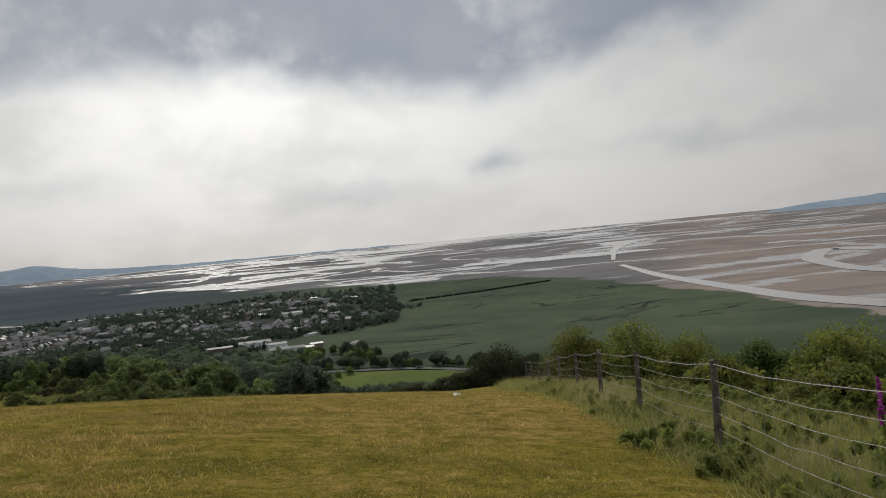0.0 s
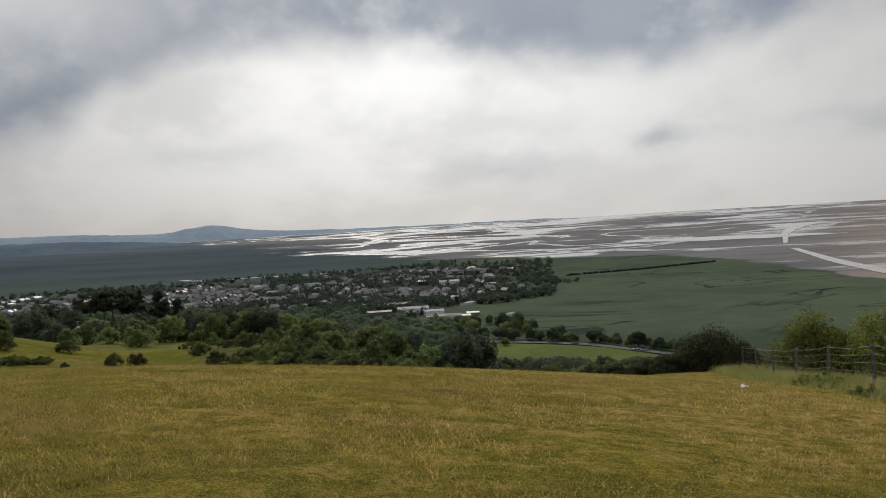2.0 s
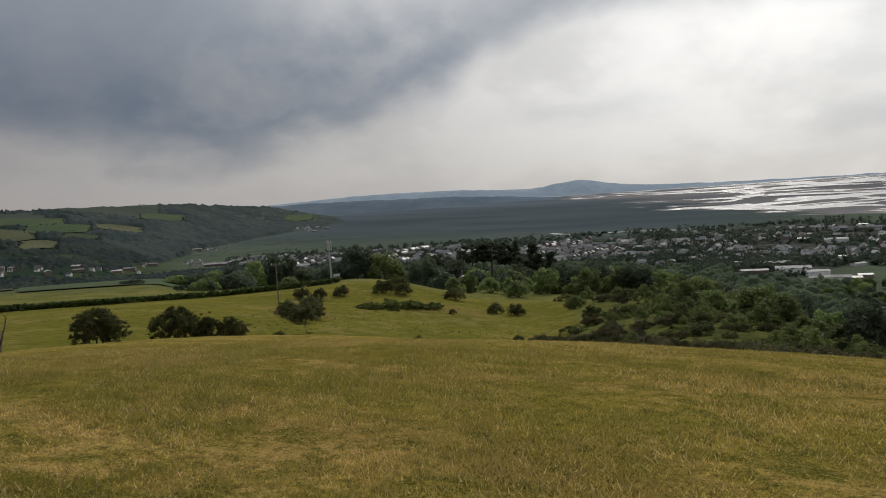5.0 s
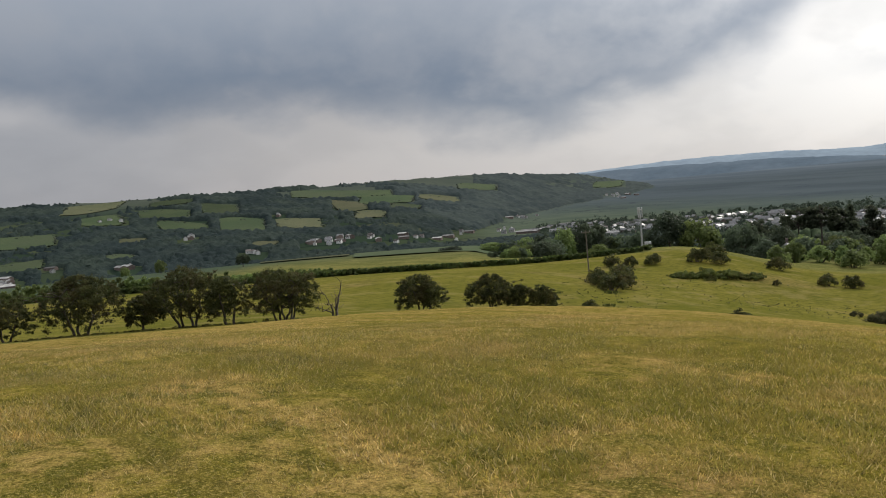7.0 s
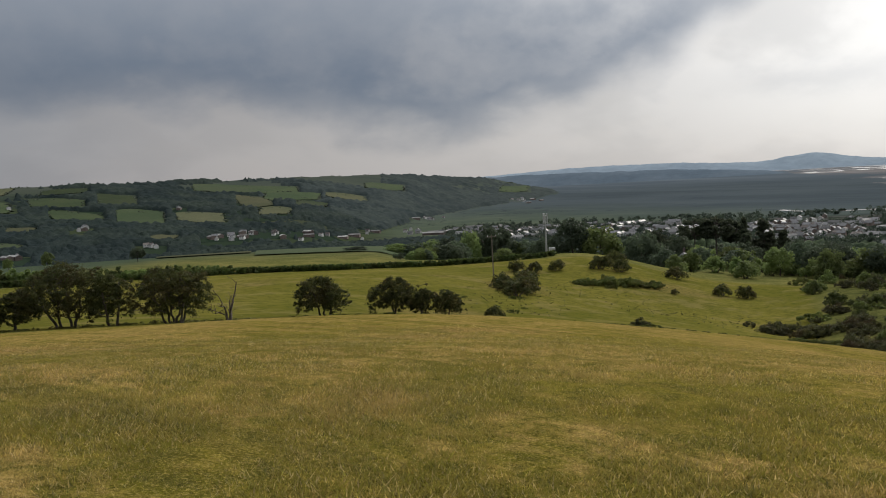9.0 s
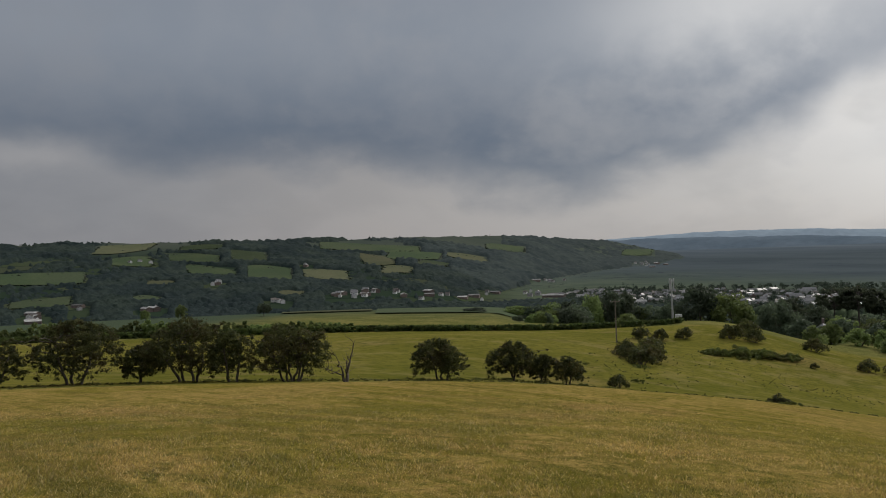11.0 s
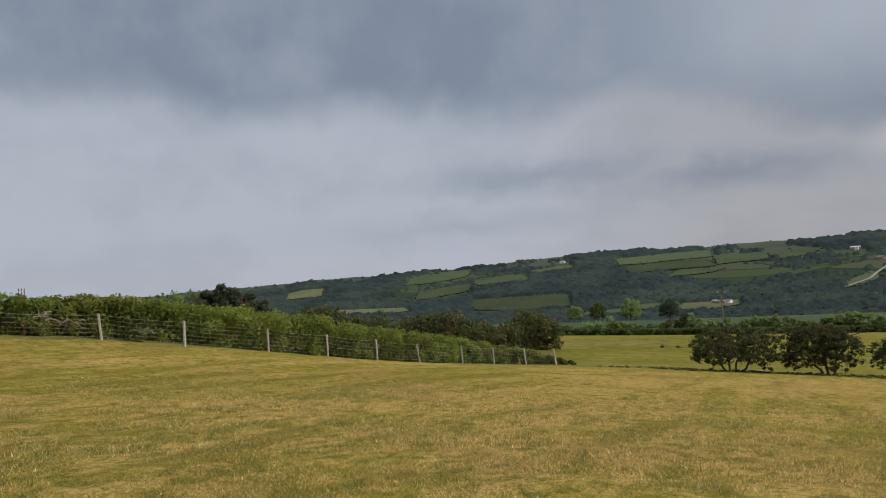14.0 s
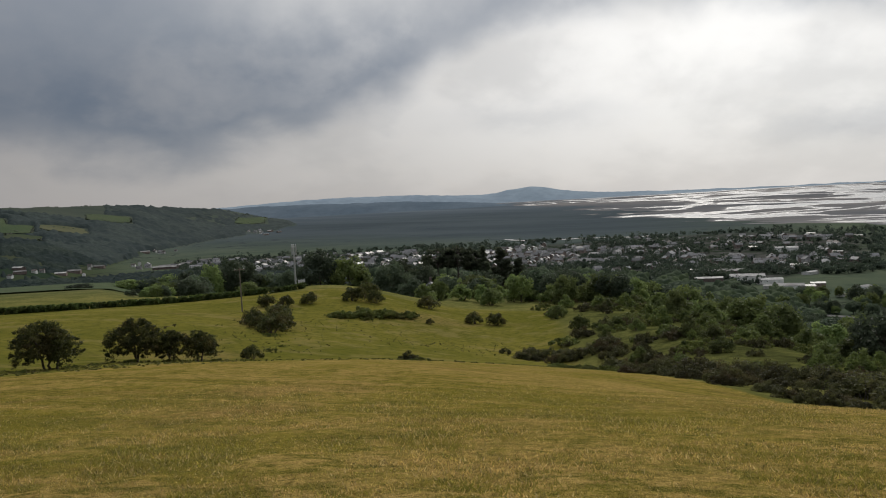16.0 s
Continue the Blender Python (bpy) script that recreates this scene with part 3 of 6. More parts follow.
# ---------------------------------------------------------------- building helpers
def mesh_of(name, verts, faces, material, shade=False):
    me = bpy.data.meshes.new(name)
    verts, faces = np.asarray(verts, np.float32), np.asarray(faces, np.int32)
    k = faces.shape[1]
    me.vertices.add(len(verts))
    me.vertices.foreach_set("co", verts.ravel())
    me.loops.add(faces.size)
    me.loops.foreach_set("vertex_index", faces.ravel())
    me.polygons.add(len(faces))
    me.polygons.foreach_set("loop_start", np.arange(0, faces.size, k, dtype=np.int32))
    me.polygons.foreach_set("use_smooth", np.full(len(faces), shade))
    me.materials.append(material)
    me.update(calc_edges=True)
    return me


def child(name, me, parent, label=""):
    ob = new(name, me)
    ob.parent = parent
    return tagged(ob, label)


def part(name, bm, material, parent, label=""):
    me = bpy.data.meshes.new(name)
    bm.to_mesh(me)
    bm.free()
    me.materials.append(material)
    return child(name, me, parent, label)


def thing(name, m, label, category, group="", kind=""):
    ob = new(name)
    ob.matrix_basis = m
    ob.empty_display_size = 0.2
    return tagged(ob, label, category, group, kind)


def box(bm, size, centre, turn=0.0):
    made = bmesh.ops.create_cube(bm, size=1.0)["verts"]
    bmesh.ops.transform(bm, matrix=Matrix.Translation(centre) @ Matrix.Rotation(turn, 4, "Z") @ Matrix.Diagonal((*size, 1)), verts=made)
    return made


def tube(points, radii, sides=7):
    """A tapering tube along points: vertices and quads."""
    pts = np.asarray(points, float)
    verts, faces = [], []
    for i, p in enumerate(pts):
        d = pts[min(i + 1, len(pts) - 1)] - pts[max(i - 1, 0)]
        d = d / (np.linalg.norm(d) + 1e-9)
        a = np.cross(d, (0.3, 0.9, 0.2))
        a /= np.linalg.norm(a) + 1e-9
        b = np.cross(d, a)
        for k in range(sides):
            w = 2 * math.pi * k / sides
            verts.append(p + radii[i] * (math.cos(w) * a + math.sin(w) * b))
    for i in range(len(pts) - 1):
        for k in range(sides):
            q = (k + 1) % sides
            faces.append((i * sides + k, i * sides + q, (i + 1) * sides + q, (i + 1) * sides + k))
    return np.array(verts), np.array(faces)


def merged(pieces):
    verts, faces, n = [], [], 0
    for v, f in pieces:
        verts.append(v)
        faces.append(np.asarray(f) + n)
        n += len(v)
    return np.concatenate(verts), np.concatenate(faces)


def leaves(rng, centres, radii, per, size, squash=0.8, shell=0.5):
    """Clumps of small leaf sprays: two-triangle blades, turned outwards and up at random; a shell below 0 lets a clump fade out loosely."""
    centres, radii = np.asarray(centres, float), np.asarray(radii, float)
    n = len(centres) * per
    c, rad = np.repeat(centres, per, 0), np.repeat(radii, per)
    d = rng.normal(size=(n, 3))
    d /= np.linalg.norm(d, axis=1)[:, None]
    reach = 0.62 * np.abs(rng.normal(size=n)) + 0.1 if shell < 0 else shell + (1 - shell) * rng.random(n)
    p = c + d * (rad * reach)[:, None] * np.array([1, 1, squash])
    nrm = d * 0.7 + rng.normal(size=(n, 3)) * 0.6 + np.array([0, 0, 0.35])
    nrm /= np.linalg.norm(nrm, axis=1)[:, None]
    t = np.cross(nrm, rng.normal(size=(n, 3)))
    t /= np.linalg.norm(t, axis=1)[:, None] + 1e-9
    b = np.cross(nrm, t)
    s = size * (0.6 + 0.8 * rng.random(n))[:, None]
    v = np.stack([p - t * s * 0.55, p - b * s * 0.32 + nrm * s * 0.08, p + t * s * 0.6, p + b * s * 0.32 + nrm * s * 0.08], 1).reshape(-1, 3)
    f = np.arange(4 * n).reshape(-1, 4)
    return v, f


def branchy(rng, base, tip, r0, r1, wander=0.12, steps=5):
    base, tip = np.array(base, float), np.array(tip, float)
    length = np.linalg.norm(tip - base)
    pts = [base + (tip - base) * i / steps + (rng.normal(size=3) * wander * length / steps if 0 < i < steps else 0) for i in range(steps + 1)]
    return tube(pts, np.linspace(r0, r1, steps + 1), 6), pts


# ---------------------------------------------------------------- ground sheet
def make_ground():
    az = np.concatenate([np.arange(-46, 152, 0.33), np.arange(152, 314, 3.0)])
    rr = np.concatenate([[0.4], np.geomspace(0.8, 4950, 270)])
    A, Rr = np.meshgrid(np.radians(az), rr, indexing="ij")
    X, Y = -5 - np.sin(A) * Rr, 5 + np.cos(A) * Rr
    Z = ground_z(X, Y)
    near = np.exp(-Rr / 60)
    Z = Z + near * (0.03 * np.sin(X * 1.7 + np.sin(Y * 1.1)) * np.sin(Y * 1.3 + 0.7) + 0.02 * np.sin(X * 4.1 + 1.0) * np.sin(Y * 3.7))
    na, nr = X.shape
    verts = np.stack([X, Y, Z], -1).reshape(-1, 3)
    i = np.arange(na)[:, None] * nr + np.arange(nr - 1)[None]
    j = (np.roll(np.arange(na), -1))[:, None] * nr + np.arange(nr - 1)[None]
    faces = np.stack([i, i + 1, j + 1, j], -1).reshape(-1, 4)
    middle = len(verts)
    verts = np.concatenate([verts, [[-5, 5, float(ground_z(-5, 5))]]])
    me = mesh_of("ground", verts, faces[:, ::-1], GROUND, True)
    bm = bmesh.new()
    bm.from_mesh(me)
    bm.verts.ensure_lookup_table()
    for k in range(na):
        bm.faces.new((bm.verts[middle], bm.verts[k * nr], bm.verts[((k + 1) % na) * nr]))
    bmesh.ops.recalc_face_normals(bm, faces=bm.faces)
    bm.to_mesh(me)
    bm.free()
    x, y = verts[:, 0], verts[:, 1]
    r, b = np.hypot(x, y), bearing(x, y)
    # the mown field ends at the brow, the hawthorn bank, the hedge and the fence
    outline = np.array([(2.6, -60), (2.7, 9.7), (3.4, 30), (3.2, 44), (-8, 38), (-15.8, 42), (-22.6, 53), (-36.8, 73), (-50, 87), (-60, 80.8), (-68, 71), (-67, 57),
                        (-63, 45), (-60, 34), (-64, 20), (-65, 6), (-63, -8), (-52, -10.7), (-44.6, -12.4), (-40, -14.4), (-35, -17.8), (-27, -21), (-20, -60)], float)
    edge, inside = np.full(len(x), 1e9), np.zeros(len(x), bool)
    for (ax, ay), (bx, by) in zip(outline, np.roll(outline, -1, 0)):
        ll = (bx - ax) ** 2 + (by - ay) ** 2
        t = np.clip(((x - ax) * (bx - ax) + (y - ay) * (by - ay)) / ll, 0, 1)
        edge = np.minimum(edge, np.hypot(x - ax - t * (bx - ax), y - ay - t * (by - ay)))
        cross = (ay > y) != (by > y)
        inside ^= cross & (x < (bx - ax) * (y - ay) / (by - ay + 1e-12) + ax)
    edge = np.where(inside, edge, -edge)
    dips = -np.degrees(np.arctan2(85.0, np.maximum(r, 1.0)))
    zones = {
        "mown": 0.5 + 0.5 * np.clip(edge / 1.2, -1, 1),
        "field": smooth(22, 30, b) * (1 - smooth(118, 126, b)) * smooth(66, 70, r) * (1 - smooth(np.interp(b, [64, 74], [175, 168]), np.interp(b, [64, 74], [200, 178]), r)) * (1 - (edge > 0)),
        "low": smooth(np.interp(b, [64, 74], [180, 172]), np.interp(b, [64, 74], [300, 184]), r) * smooth(-170, -160, b),
        "marsh": smooth(560, 640, r) * (1 - smooth(33, 40, b)) + smooth(1250, 1450, r) * smooth(33, 40, b) * (1 - smooth(50, 54, b)),
        # grey and far set how strongly painted haze tints the marsh by range
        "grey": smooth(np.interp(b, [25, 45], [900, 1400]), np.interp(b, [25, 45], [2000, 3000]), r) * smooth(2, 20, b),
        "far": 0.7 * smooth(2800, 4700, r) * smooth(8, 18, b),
        "town": smooth(2.5, 6, b) * (1 - smooth(45, 49, b)) * smooth(np.interp(b, [3, 10, 16, 22, 30, 45], [-4.7, -5.9, -5.8, -5.2, -4.6, -4.1]) - 0.25, np.interp(b, [3, 10, 16, 22, 30, 45], [-4.7, -5.9, -5.8, -5.2, -4.6, -4.1]), dips) * (1 - smooth(np.interp(b, [3, 10, 16, 22, 30, 45], [-3.5, -3.1, -3.2, -3.4, -3.4, -3.1]), np.interp(b, [3, 10, 16, 22, 30, 45], [-3.5, -3.1, -3.2, -3.4, -3.4, -3.1]) + 0.15, dips)),
        "ochre": 1 - smooth(-19, -12, b),
        "farm": smooth(520, 640, r) * smooth(44, 50, b),
        "moor": 0.8 * smooth(1750, 2250, r) * smooth(38, 44, b),
        "scrub": smooth(-1.0, 3.0, y - brow(x)) * smooth(-16, -10, b) * (1 - smooth(23.5, 27, b)) * (1 - smooth(380, 430, r)),
        "shore": (r - shore_range(b)) / (700.0 + 900.0 * smooth(8, 16, b)),
        "sea": smooth(3000, 4300, r) * smooth(-26, -18, b) * (1 - smooth(14, 22, b)),
    }
    zones["marsh"] = np.where(ground_z(x, y) > level_land(r) + 2.5, 0, zones["marsh"])
    for name, values in zones.items():
        layer = me.attributes.new(name, "FLOAT", "POINT")
        layer.data.foreach_set("value", np.clip(values, -4, 4).astype(np.float32))
    tagged(new("ground", me), "grassy hilltop falling to marsh, sandflats and a wooded valley", "ground", kind="structure")


make_ground()


def far_ridge(name, r, stops, material, depth, label, seed):
    """A distant hill range as a long solid: bearings and heights in degrees along its crest."""
    rng = np.random.default_rng(seed)
    az = np.arange(stops[0][0], stops[-1][0], 0.15)
    el = np.interp(az, [s[0] for s in stops], [s[1] for s in stops])
    k = np.ones(9) / 9
    el = np.convolve(np.pad(el, 4, mode="edge"), k, "valid")
    el = el + 0.02 * np.convolve(rng.normal(size=len(az) + 4), np.ones(5) / 2.5, "valid")
    rows = []
    for f in np.linspace(0, 1, 7):
        rad = r + depth * (f - 0.6)
        h = np.interp(f, [0, 0.25, 0.6, 1.0], [0.0, 0.45, 1.0, 0.2])
        low = level_land(rad) - 4
        z = low + (r * np.tan(np.radians(el)) - low) * h
        rows.append(np.stack([-np.sin(np.radians(az)) * rad, np.cos(np.radians(az)) * rad, z], -1))
    V = np.stack(rows, 1)
    n, m = V.shape[:2]
    i = np.arange(n - 1)[:, None] * m + np.arange(m - 1)[None]
    F = np.stack([i, i + m, i + m + 1, i + 1], -1).reshape(-1, 4)
    tagged(new(name, mesh_of(name, V.reshape(-1, 3), F, material, True)), label, "hills", kind="structure")


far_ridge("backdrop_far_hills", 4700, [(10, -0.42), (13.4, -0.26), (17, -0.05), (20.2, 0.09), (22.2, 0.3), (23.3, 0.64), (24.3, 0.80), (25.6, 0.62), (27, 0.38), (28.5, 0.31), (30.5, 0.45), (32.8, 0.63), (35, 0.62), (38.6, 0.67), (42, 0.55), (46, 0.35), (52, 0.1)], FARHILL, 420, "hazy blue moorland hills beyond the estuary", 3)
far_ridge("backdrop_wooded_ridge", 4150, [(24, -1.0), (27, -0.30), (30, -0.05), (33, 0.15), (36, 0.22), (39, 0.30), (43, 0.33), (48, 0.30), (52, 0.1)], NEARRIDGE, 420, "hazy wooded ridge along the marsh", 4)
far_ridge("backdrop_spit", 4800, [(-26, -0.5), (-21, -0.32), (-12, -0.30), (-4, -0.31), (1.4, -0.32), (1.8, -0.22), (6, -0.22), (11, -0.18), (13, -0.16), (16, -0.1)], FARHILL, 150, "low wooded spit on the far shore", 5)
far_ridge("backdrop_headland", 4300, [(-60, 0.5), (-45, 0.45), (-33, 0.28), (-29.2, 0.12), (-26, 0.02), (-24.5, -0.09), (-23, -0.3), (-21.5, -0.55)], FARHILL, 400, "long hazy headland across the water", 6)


# ---------------------------------------------------------------- trees
def hawthorn(name, x, y, w, h, stems, lean, seed, label, leaf=0.105, dense=1.0, sink=0.05):
    """A wind-shaped hawthorn: leaning stems that fan out into a flat-topped, gappy crown."""
    rng = np.random.default_rng(seed)
    ob = thing(name, pose(x, y, at_ground(x, y) - sink), label, "tree", "hawthorns along the field edge")
    wood, centres, radii = [], [], []
    tips = []
    for s in range(stems):
        off = (s - (stems - 1) / 2) / max(stems, 1)
        foot = np.array([0.06 * w * rng.normal(), 0.20 * w * off, 0.0])
        top = np.array([0.10 * w * rng.normal(), w * 0.66 * off + lean * 0.5 + rng.normal() * 0.12, h * (0.60 + 0.12 * rng.random())])
        t, pts = branchy(rng, foot, top, 0.030 * h * (0.6 + 0.8 / stems), 0.012 * h, 0.16, 7)
        wood.append(t)
        for b in range(8):
            q = pts[2 + int(rng.integers(0, 6))]
            tip = q + np.array([rng.normal() * 0.20 * w, rng.normal() * 0.20 * w + 0.15 * lean, h * (0.10 + 0.20 * rng.random())])
            tip[2] = min(tip[2], h * 0.92)
            t2, p2 = branchy(rng, q, tip, 0.011 * h, 0.003 * h, 0.2, 4)
            wood.append(t2)
            tips += [p2[3], p2[4]]
    for c in tips:
        centres.append(c)
        radii.append(h * (0.03 + 0.03 * rng.random()))
    # spreading crown: a wind-clipped dome of many small sprays, ragged at the rim, with gaps to the sky
    lumps = rng.random((7, 3)) * 2 * math.pi
    for b in range(int(520 * dense)):
        u, v = rng.random() * 2 * math.pi, rng.random() ** 0.5
        rim = 1 + 0.10 * math.sin(3 * u + lumps[0, 0]) + 0.08 * math.sin(7 * u + lumps[1, 0]) + 0.05 * math.sin(13 * u + lumps[2, 0])
        cy, cx = math.cos(u) * v * 0.46 * w * rim + lean * 0.45, math.sin(u) * v * 0.42 * w * rim
        roof = h * (0.97 - 0.40 * v ** 2.4 + 0.05 * math.sin(5.1 * cy / h + lumps[3, 0]) + 0.04 * math.sin(8.7 * cy / h + lumps[4, 0]))
        floor = h * (0.27 + 0.07 * math.sin(4 * u + lumps[5, 0]) - 0.14 * v ** 2 * (0.4 + 0.6 * rng.random()))
        if math.sin(6.3 * cy / h + lumps[6, 0]) * math.sin(5.2 * cx / h + lumps[6, 1]) > 0.72 and rng.random() < 0.7:
            continue
        cz = floor + (roof - floor) * (1 - (1 - rng.random()) ** 1.7)
        centres.append((cx, cy, cz))
        radii.append(h * (0.045 + 0.045 * rng.random()))
    child("trunk", mesh_of("trunk", *merged(wood), BARK, True), ob)
    v, f = leaves(rng, centres, radii, int(64 * dense), leaf, 0.7, -1.0)
    child("crown", mesh_of("crown", v, f, HAWTHORN), ob)
    return ob


def round_tree(name, m, h, w, seed, material, label, group, bole=0.22, leaf=0.42, clumps=46, per=46, squash=0.8):
    rng = np.random.default_rng(seed)
    ob = thing(name, m, label, "tree", group)
    wood, centres, radii = [], [], []
    t, pts = branchy(rng, (0, 0, -0.3), (rng.normal() * 0.05 * h, rng.normal() * 0.05 * h, h * 0.72), 0.028 * h, 0.008 * h, 0.08, 6)
    wood.append(t)
    for b in range(8):
        q = pts[2 + b % 4]
        a = b * 2.4 + rng.random()
        t2, p2 = branchy(rng, q, q + np.array([math.cos(a) * w * 0.34, math.sin(a) * w * 0.34, h * 0.2]), 0.012 * h, 0.004 * h, 0.2, 4)
        wood.append(t2)
        centres += [p2[3], p2[4]]
        radii += [0.13 * w, 0.15 * w]
    for b in range(clumps):
        u, c = rng.random() * 2 * math.pi, rng.random() * 1.75 - 0.75
        s = math.sqrt(max(0.0, 1 - c * c)) * (0.75 + 0.25 * rng.random()) if c > 0 else 0.78 + 0.22 * rng.random()
        bulge = 1 + 0.16 * math.sin(3 * u + seed) + 0.1 * math.sin(5 * u + 2 * c)
        centres.append((math.cos(u) * s * w * 0.40 * bulge, math.sin(u) * s * w * 0.40 * bulge, h * (bole + (1 - bole) * (0.5 + 0.40 * c * bulge))))
        radii.append(w * (0.09 + 0.09 * rng.random()))
    child("trunk", mesh_of("trunk", *merged(wood), BARK, True), ob)
    v, f = leaves(rng, centres, radii, per, leaf, squash, 0.5)
    child("crown", mesh_of("crown", v, f, material), ob)
    return ob


def pine_tree(name, m, h, w, seed, label, group, flat=True, leaf=0.5):
    """A tall dark conifer with tiers of needle pads."""
    rng = np.random.default_rng(seed)
    ob = thing(name, m, label, "conifer", group)
    wood, centres, radii = [], [], []
    t, pts = branchy(rng, (0, 0, -0.3), (rng.normal() * 0.2, rng.normal() * 0.2, h * 0.95), 0.026 * h, 0.005 * h, 0.05, 8)
    wood.append(t)
    low = 0.55 if flat else 0.16
    for b in range(40 if flat else 60):
        f = low + (0.95 - low) * rng.random()
        reach = w * 0.5 * ((0.55 + 0.45 * math.sin(math.pi * min(1, (f - low) / (1 - low) * 0.9 + 0.2))) if flat else (1.08 - f))
        a = rng.random() * 2 * math.pi
        q = np.array([0, 0, h * (f - 0.05)])
        tip = np.array([math.cos(a) * reach, math.sin(a) * reach, h * f])
        t2, p2 = branchy(rng, q, tip, 0.007 * h, 0.002 * h, 0.15, 4)
        wood.append(t2)
        for c in (p2[2], p2[3], p2[4]):
            centres.append(c)
            radii.append(w * (0.07 + 0.05 * rng.random()))
    child("trunk", mesh_of("trunk", *merged(wood), BARK, True), ob)
    v, f = leaves(rng, centres, radii, 46, leaf, 0.6, 0.3)
    child("crown", mesh_of("crown", v, f, PINE), ob)
    return ob


def shrub(name, m, w, h, seed, material, label, group="", leaf=0.16, clumps=26, per=60, category="bush"):
    """A low bush without a clear stem: heaped clumps on short branches."""
    rng = np.random.default_rng(seed)
    ob = thing(name, m, label, category, group)
    wood, centres, radii = [], [], []
    for b in range(clumps):
        u, s = rng.random() * 2 * math.pi, rng.random() ** 0.6
        top = h * (1 - 0.6 * s * s) * (0.75 + 0.3 * rng.random() + 0.1 * math.sin(3 * u + seed))
        r = (0.10 + 0.09 * rng.random()) * min(w, 1.6 * h)
        c = np.array([math.cos(u) * s * 0.42 * w, math.sin(u) * s * 0.42 * w, max(top * (0.35 + 0.55 * rng.random()), 0.5 * r)])
        centres.append(c)
        radii.append(r)
        if b % 3 == 0:
            wood.append(branchy(rng, (c[0] * 0.25, c[1] * 0.25, -0.1), c, 0.02 * h, 0.006 * h, 0.2, 3)[0])
    tagged(child("branchwork", mesh_of("branchwork", *merged(wood), BARK, True), ob), kind="stuff")
    v, f = leaves(rng, centres, radii, per, leaf, 0.85, 0.45)
    child("foliage", mesh_of("foliage", v, f, material), ob)
    return ob


def hedge_run(name, line, h, w, material, label, seed, step=0.8, per=60, leaf=0.2, wild=0.2):
    """A hedge along a line of (x, y) points."""
    rng = np.random.default_rng(seed)
    pts = [np.array(p, float) for p in line]
    centres, radii, wood = [], [], []
    hs = h if isinstance(h, (tuple, list)) else [h] * len(pts)
    for p, q, h0, h1 in zip(pts[:-1], pts[1:], hs[:-1], hs[1:]):
        length = np.linalg.norm(q - p)
        side = np.array([-(q - p)[1], (q - p)[0]]) / length
        for k in range(max(1, int(length / step))):
            for row in (0.18, 0.5, 0.78):
                f = (k + rng.random()) * step / length
                h = h0 + (h1 - h0) * f
                c = p + (q - p) * f + side * rng.normal() * 0.22 * w
                hh = h * (1 + wild * math.sin(k * 0.37 * step + seed) * 0.6 + wild * rng.normal() * 0.4)
                centres.append((c[0], c[1], at_ground(c[0], c[1]) + hh * row))
                radii.append(h * (0.26 + 0.08 * rng.random()))
    x0, y0 = pts[0]
    ob = thing(name, pose(x0, y0, at_ground(x0, y0)), label, "hedge")
    origin = np.array([x0, y0, at_ground(x0, y0)])
    run = max(12, int(5.0 / step) * 3)
    for k in range(0, len(centres), run):
        v, f = leaves(rng, np.array(centres[k:k + run]) - origin, radii[k:k + run], per, leaf, 0.9, 0.5)
        child("bush", mesh_of("bush", v, f, material), ob)
    return ob


# row of hawthorns at the edge of the mown field: x, y, width, height, stems, lean
FIELD_TREES = [(-68.0, 5.7, 5.9, 2.95, 4, 0.4, "wind-clipped hawthorn tree with several short stems"),
               (-68.6, 11.1, 4.7, 3.25, 3, -0.7, "dense leaning hawthorn tree beside the field edge"),
               (-69.4, 15.3, 3.8, 2.9, 2, 0.1, "thin brownish hawthorn tree with open crown"),
               (-69.4, 19.9, 6.2, 4.2, 3, 0.5, "broad spreading hawthorn tree with dark crown"),
               (-68.6, 23.8, 3.0, 2.7, 1, 0.5, "small single-stemmed hawthorn tree"),
               (-67.2, 26.7, 6.2, 4.4, 4, -0.6, "large many-stemmed hawthorn tree with brown-tinged crown"),
               (-65.9, 29.3, 3.4, 3.6, 2, -0.2, "slender hawthorn tree at the end of a clump"),
               (-64.4, 33.0, 5.4, 4.1, 6, 0.2, "hawthorn tree with many fanned bare stems"),
               (-67.8, 47.6, 4.7, 3.5, 3, -0.8, "lone hawthorn tree leaning with the wind"),
               (-71.3, 58.0, 5.0, 3.7, 2, -0.7, "leaning hawthorn tree with flattened crown"),
               (-70.1, 60.3, 3.1, 2.7, 3, 0.3, "low hawthorn tree in a group of three"),
               (-68.2, 61.8, 2.9, 2.8, 2, 0.3, "small hawthorn tree with thick base")]
for i, (x, y, w, h, stems, lean, label) in enumerate(FIELD_TREES):
    hawthorn("hawthorn_tree", x, y, w, h, stems, lean, 40 + i, label, dense=0.62 if w < 4.0 else 0.9)


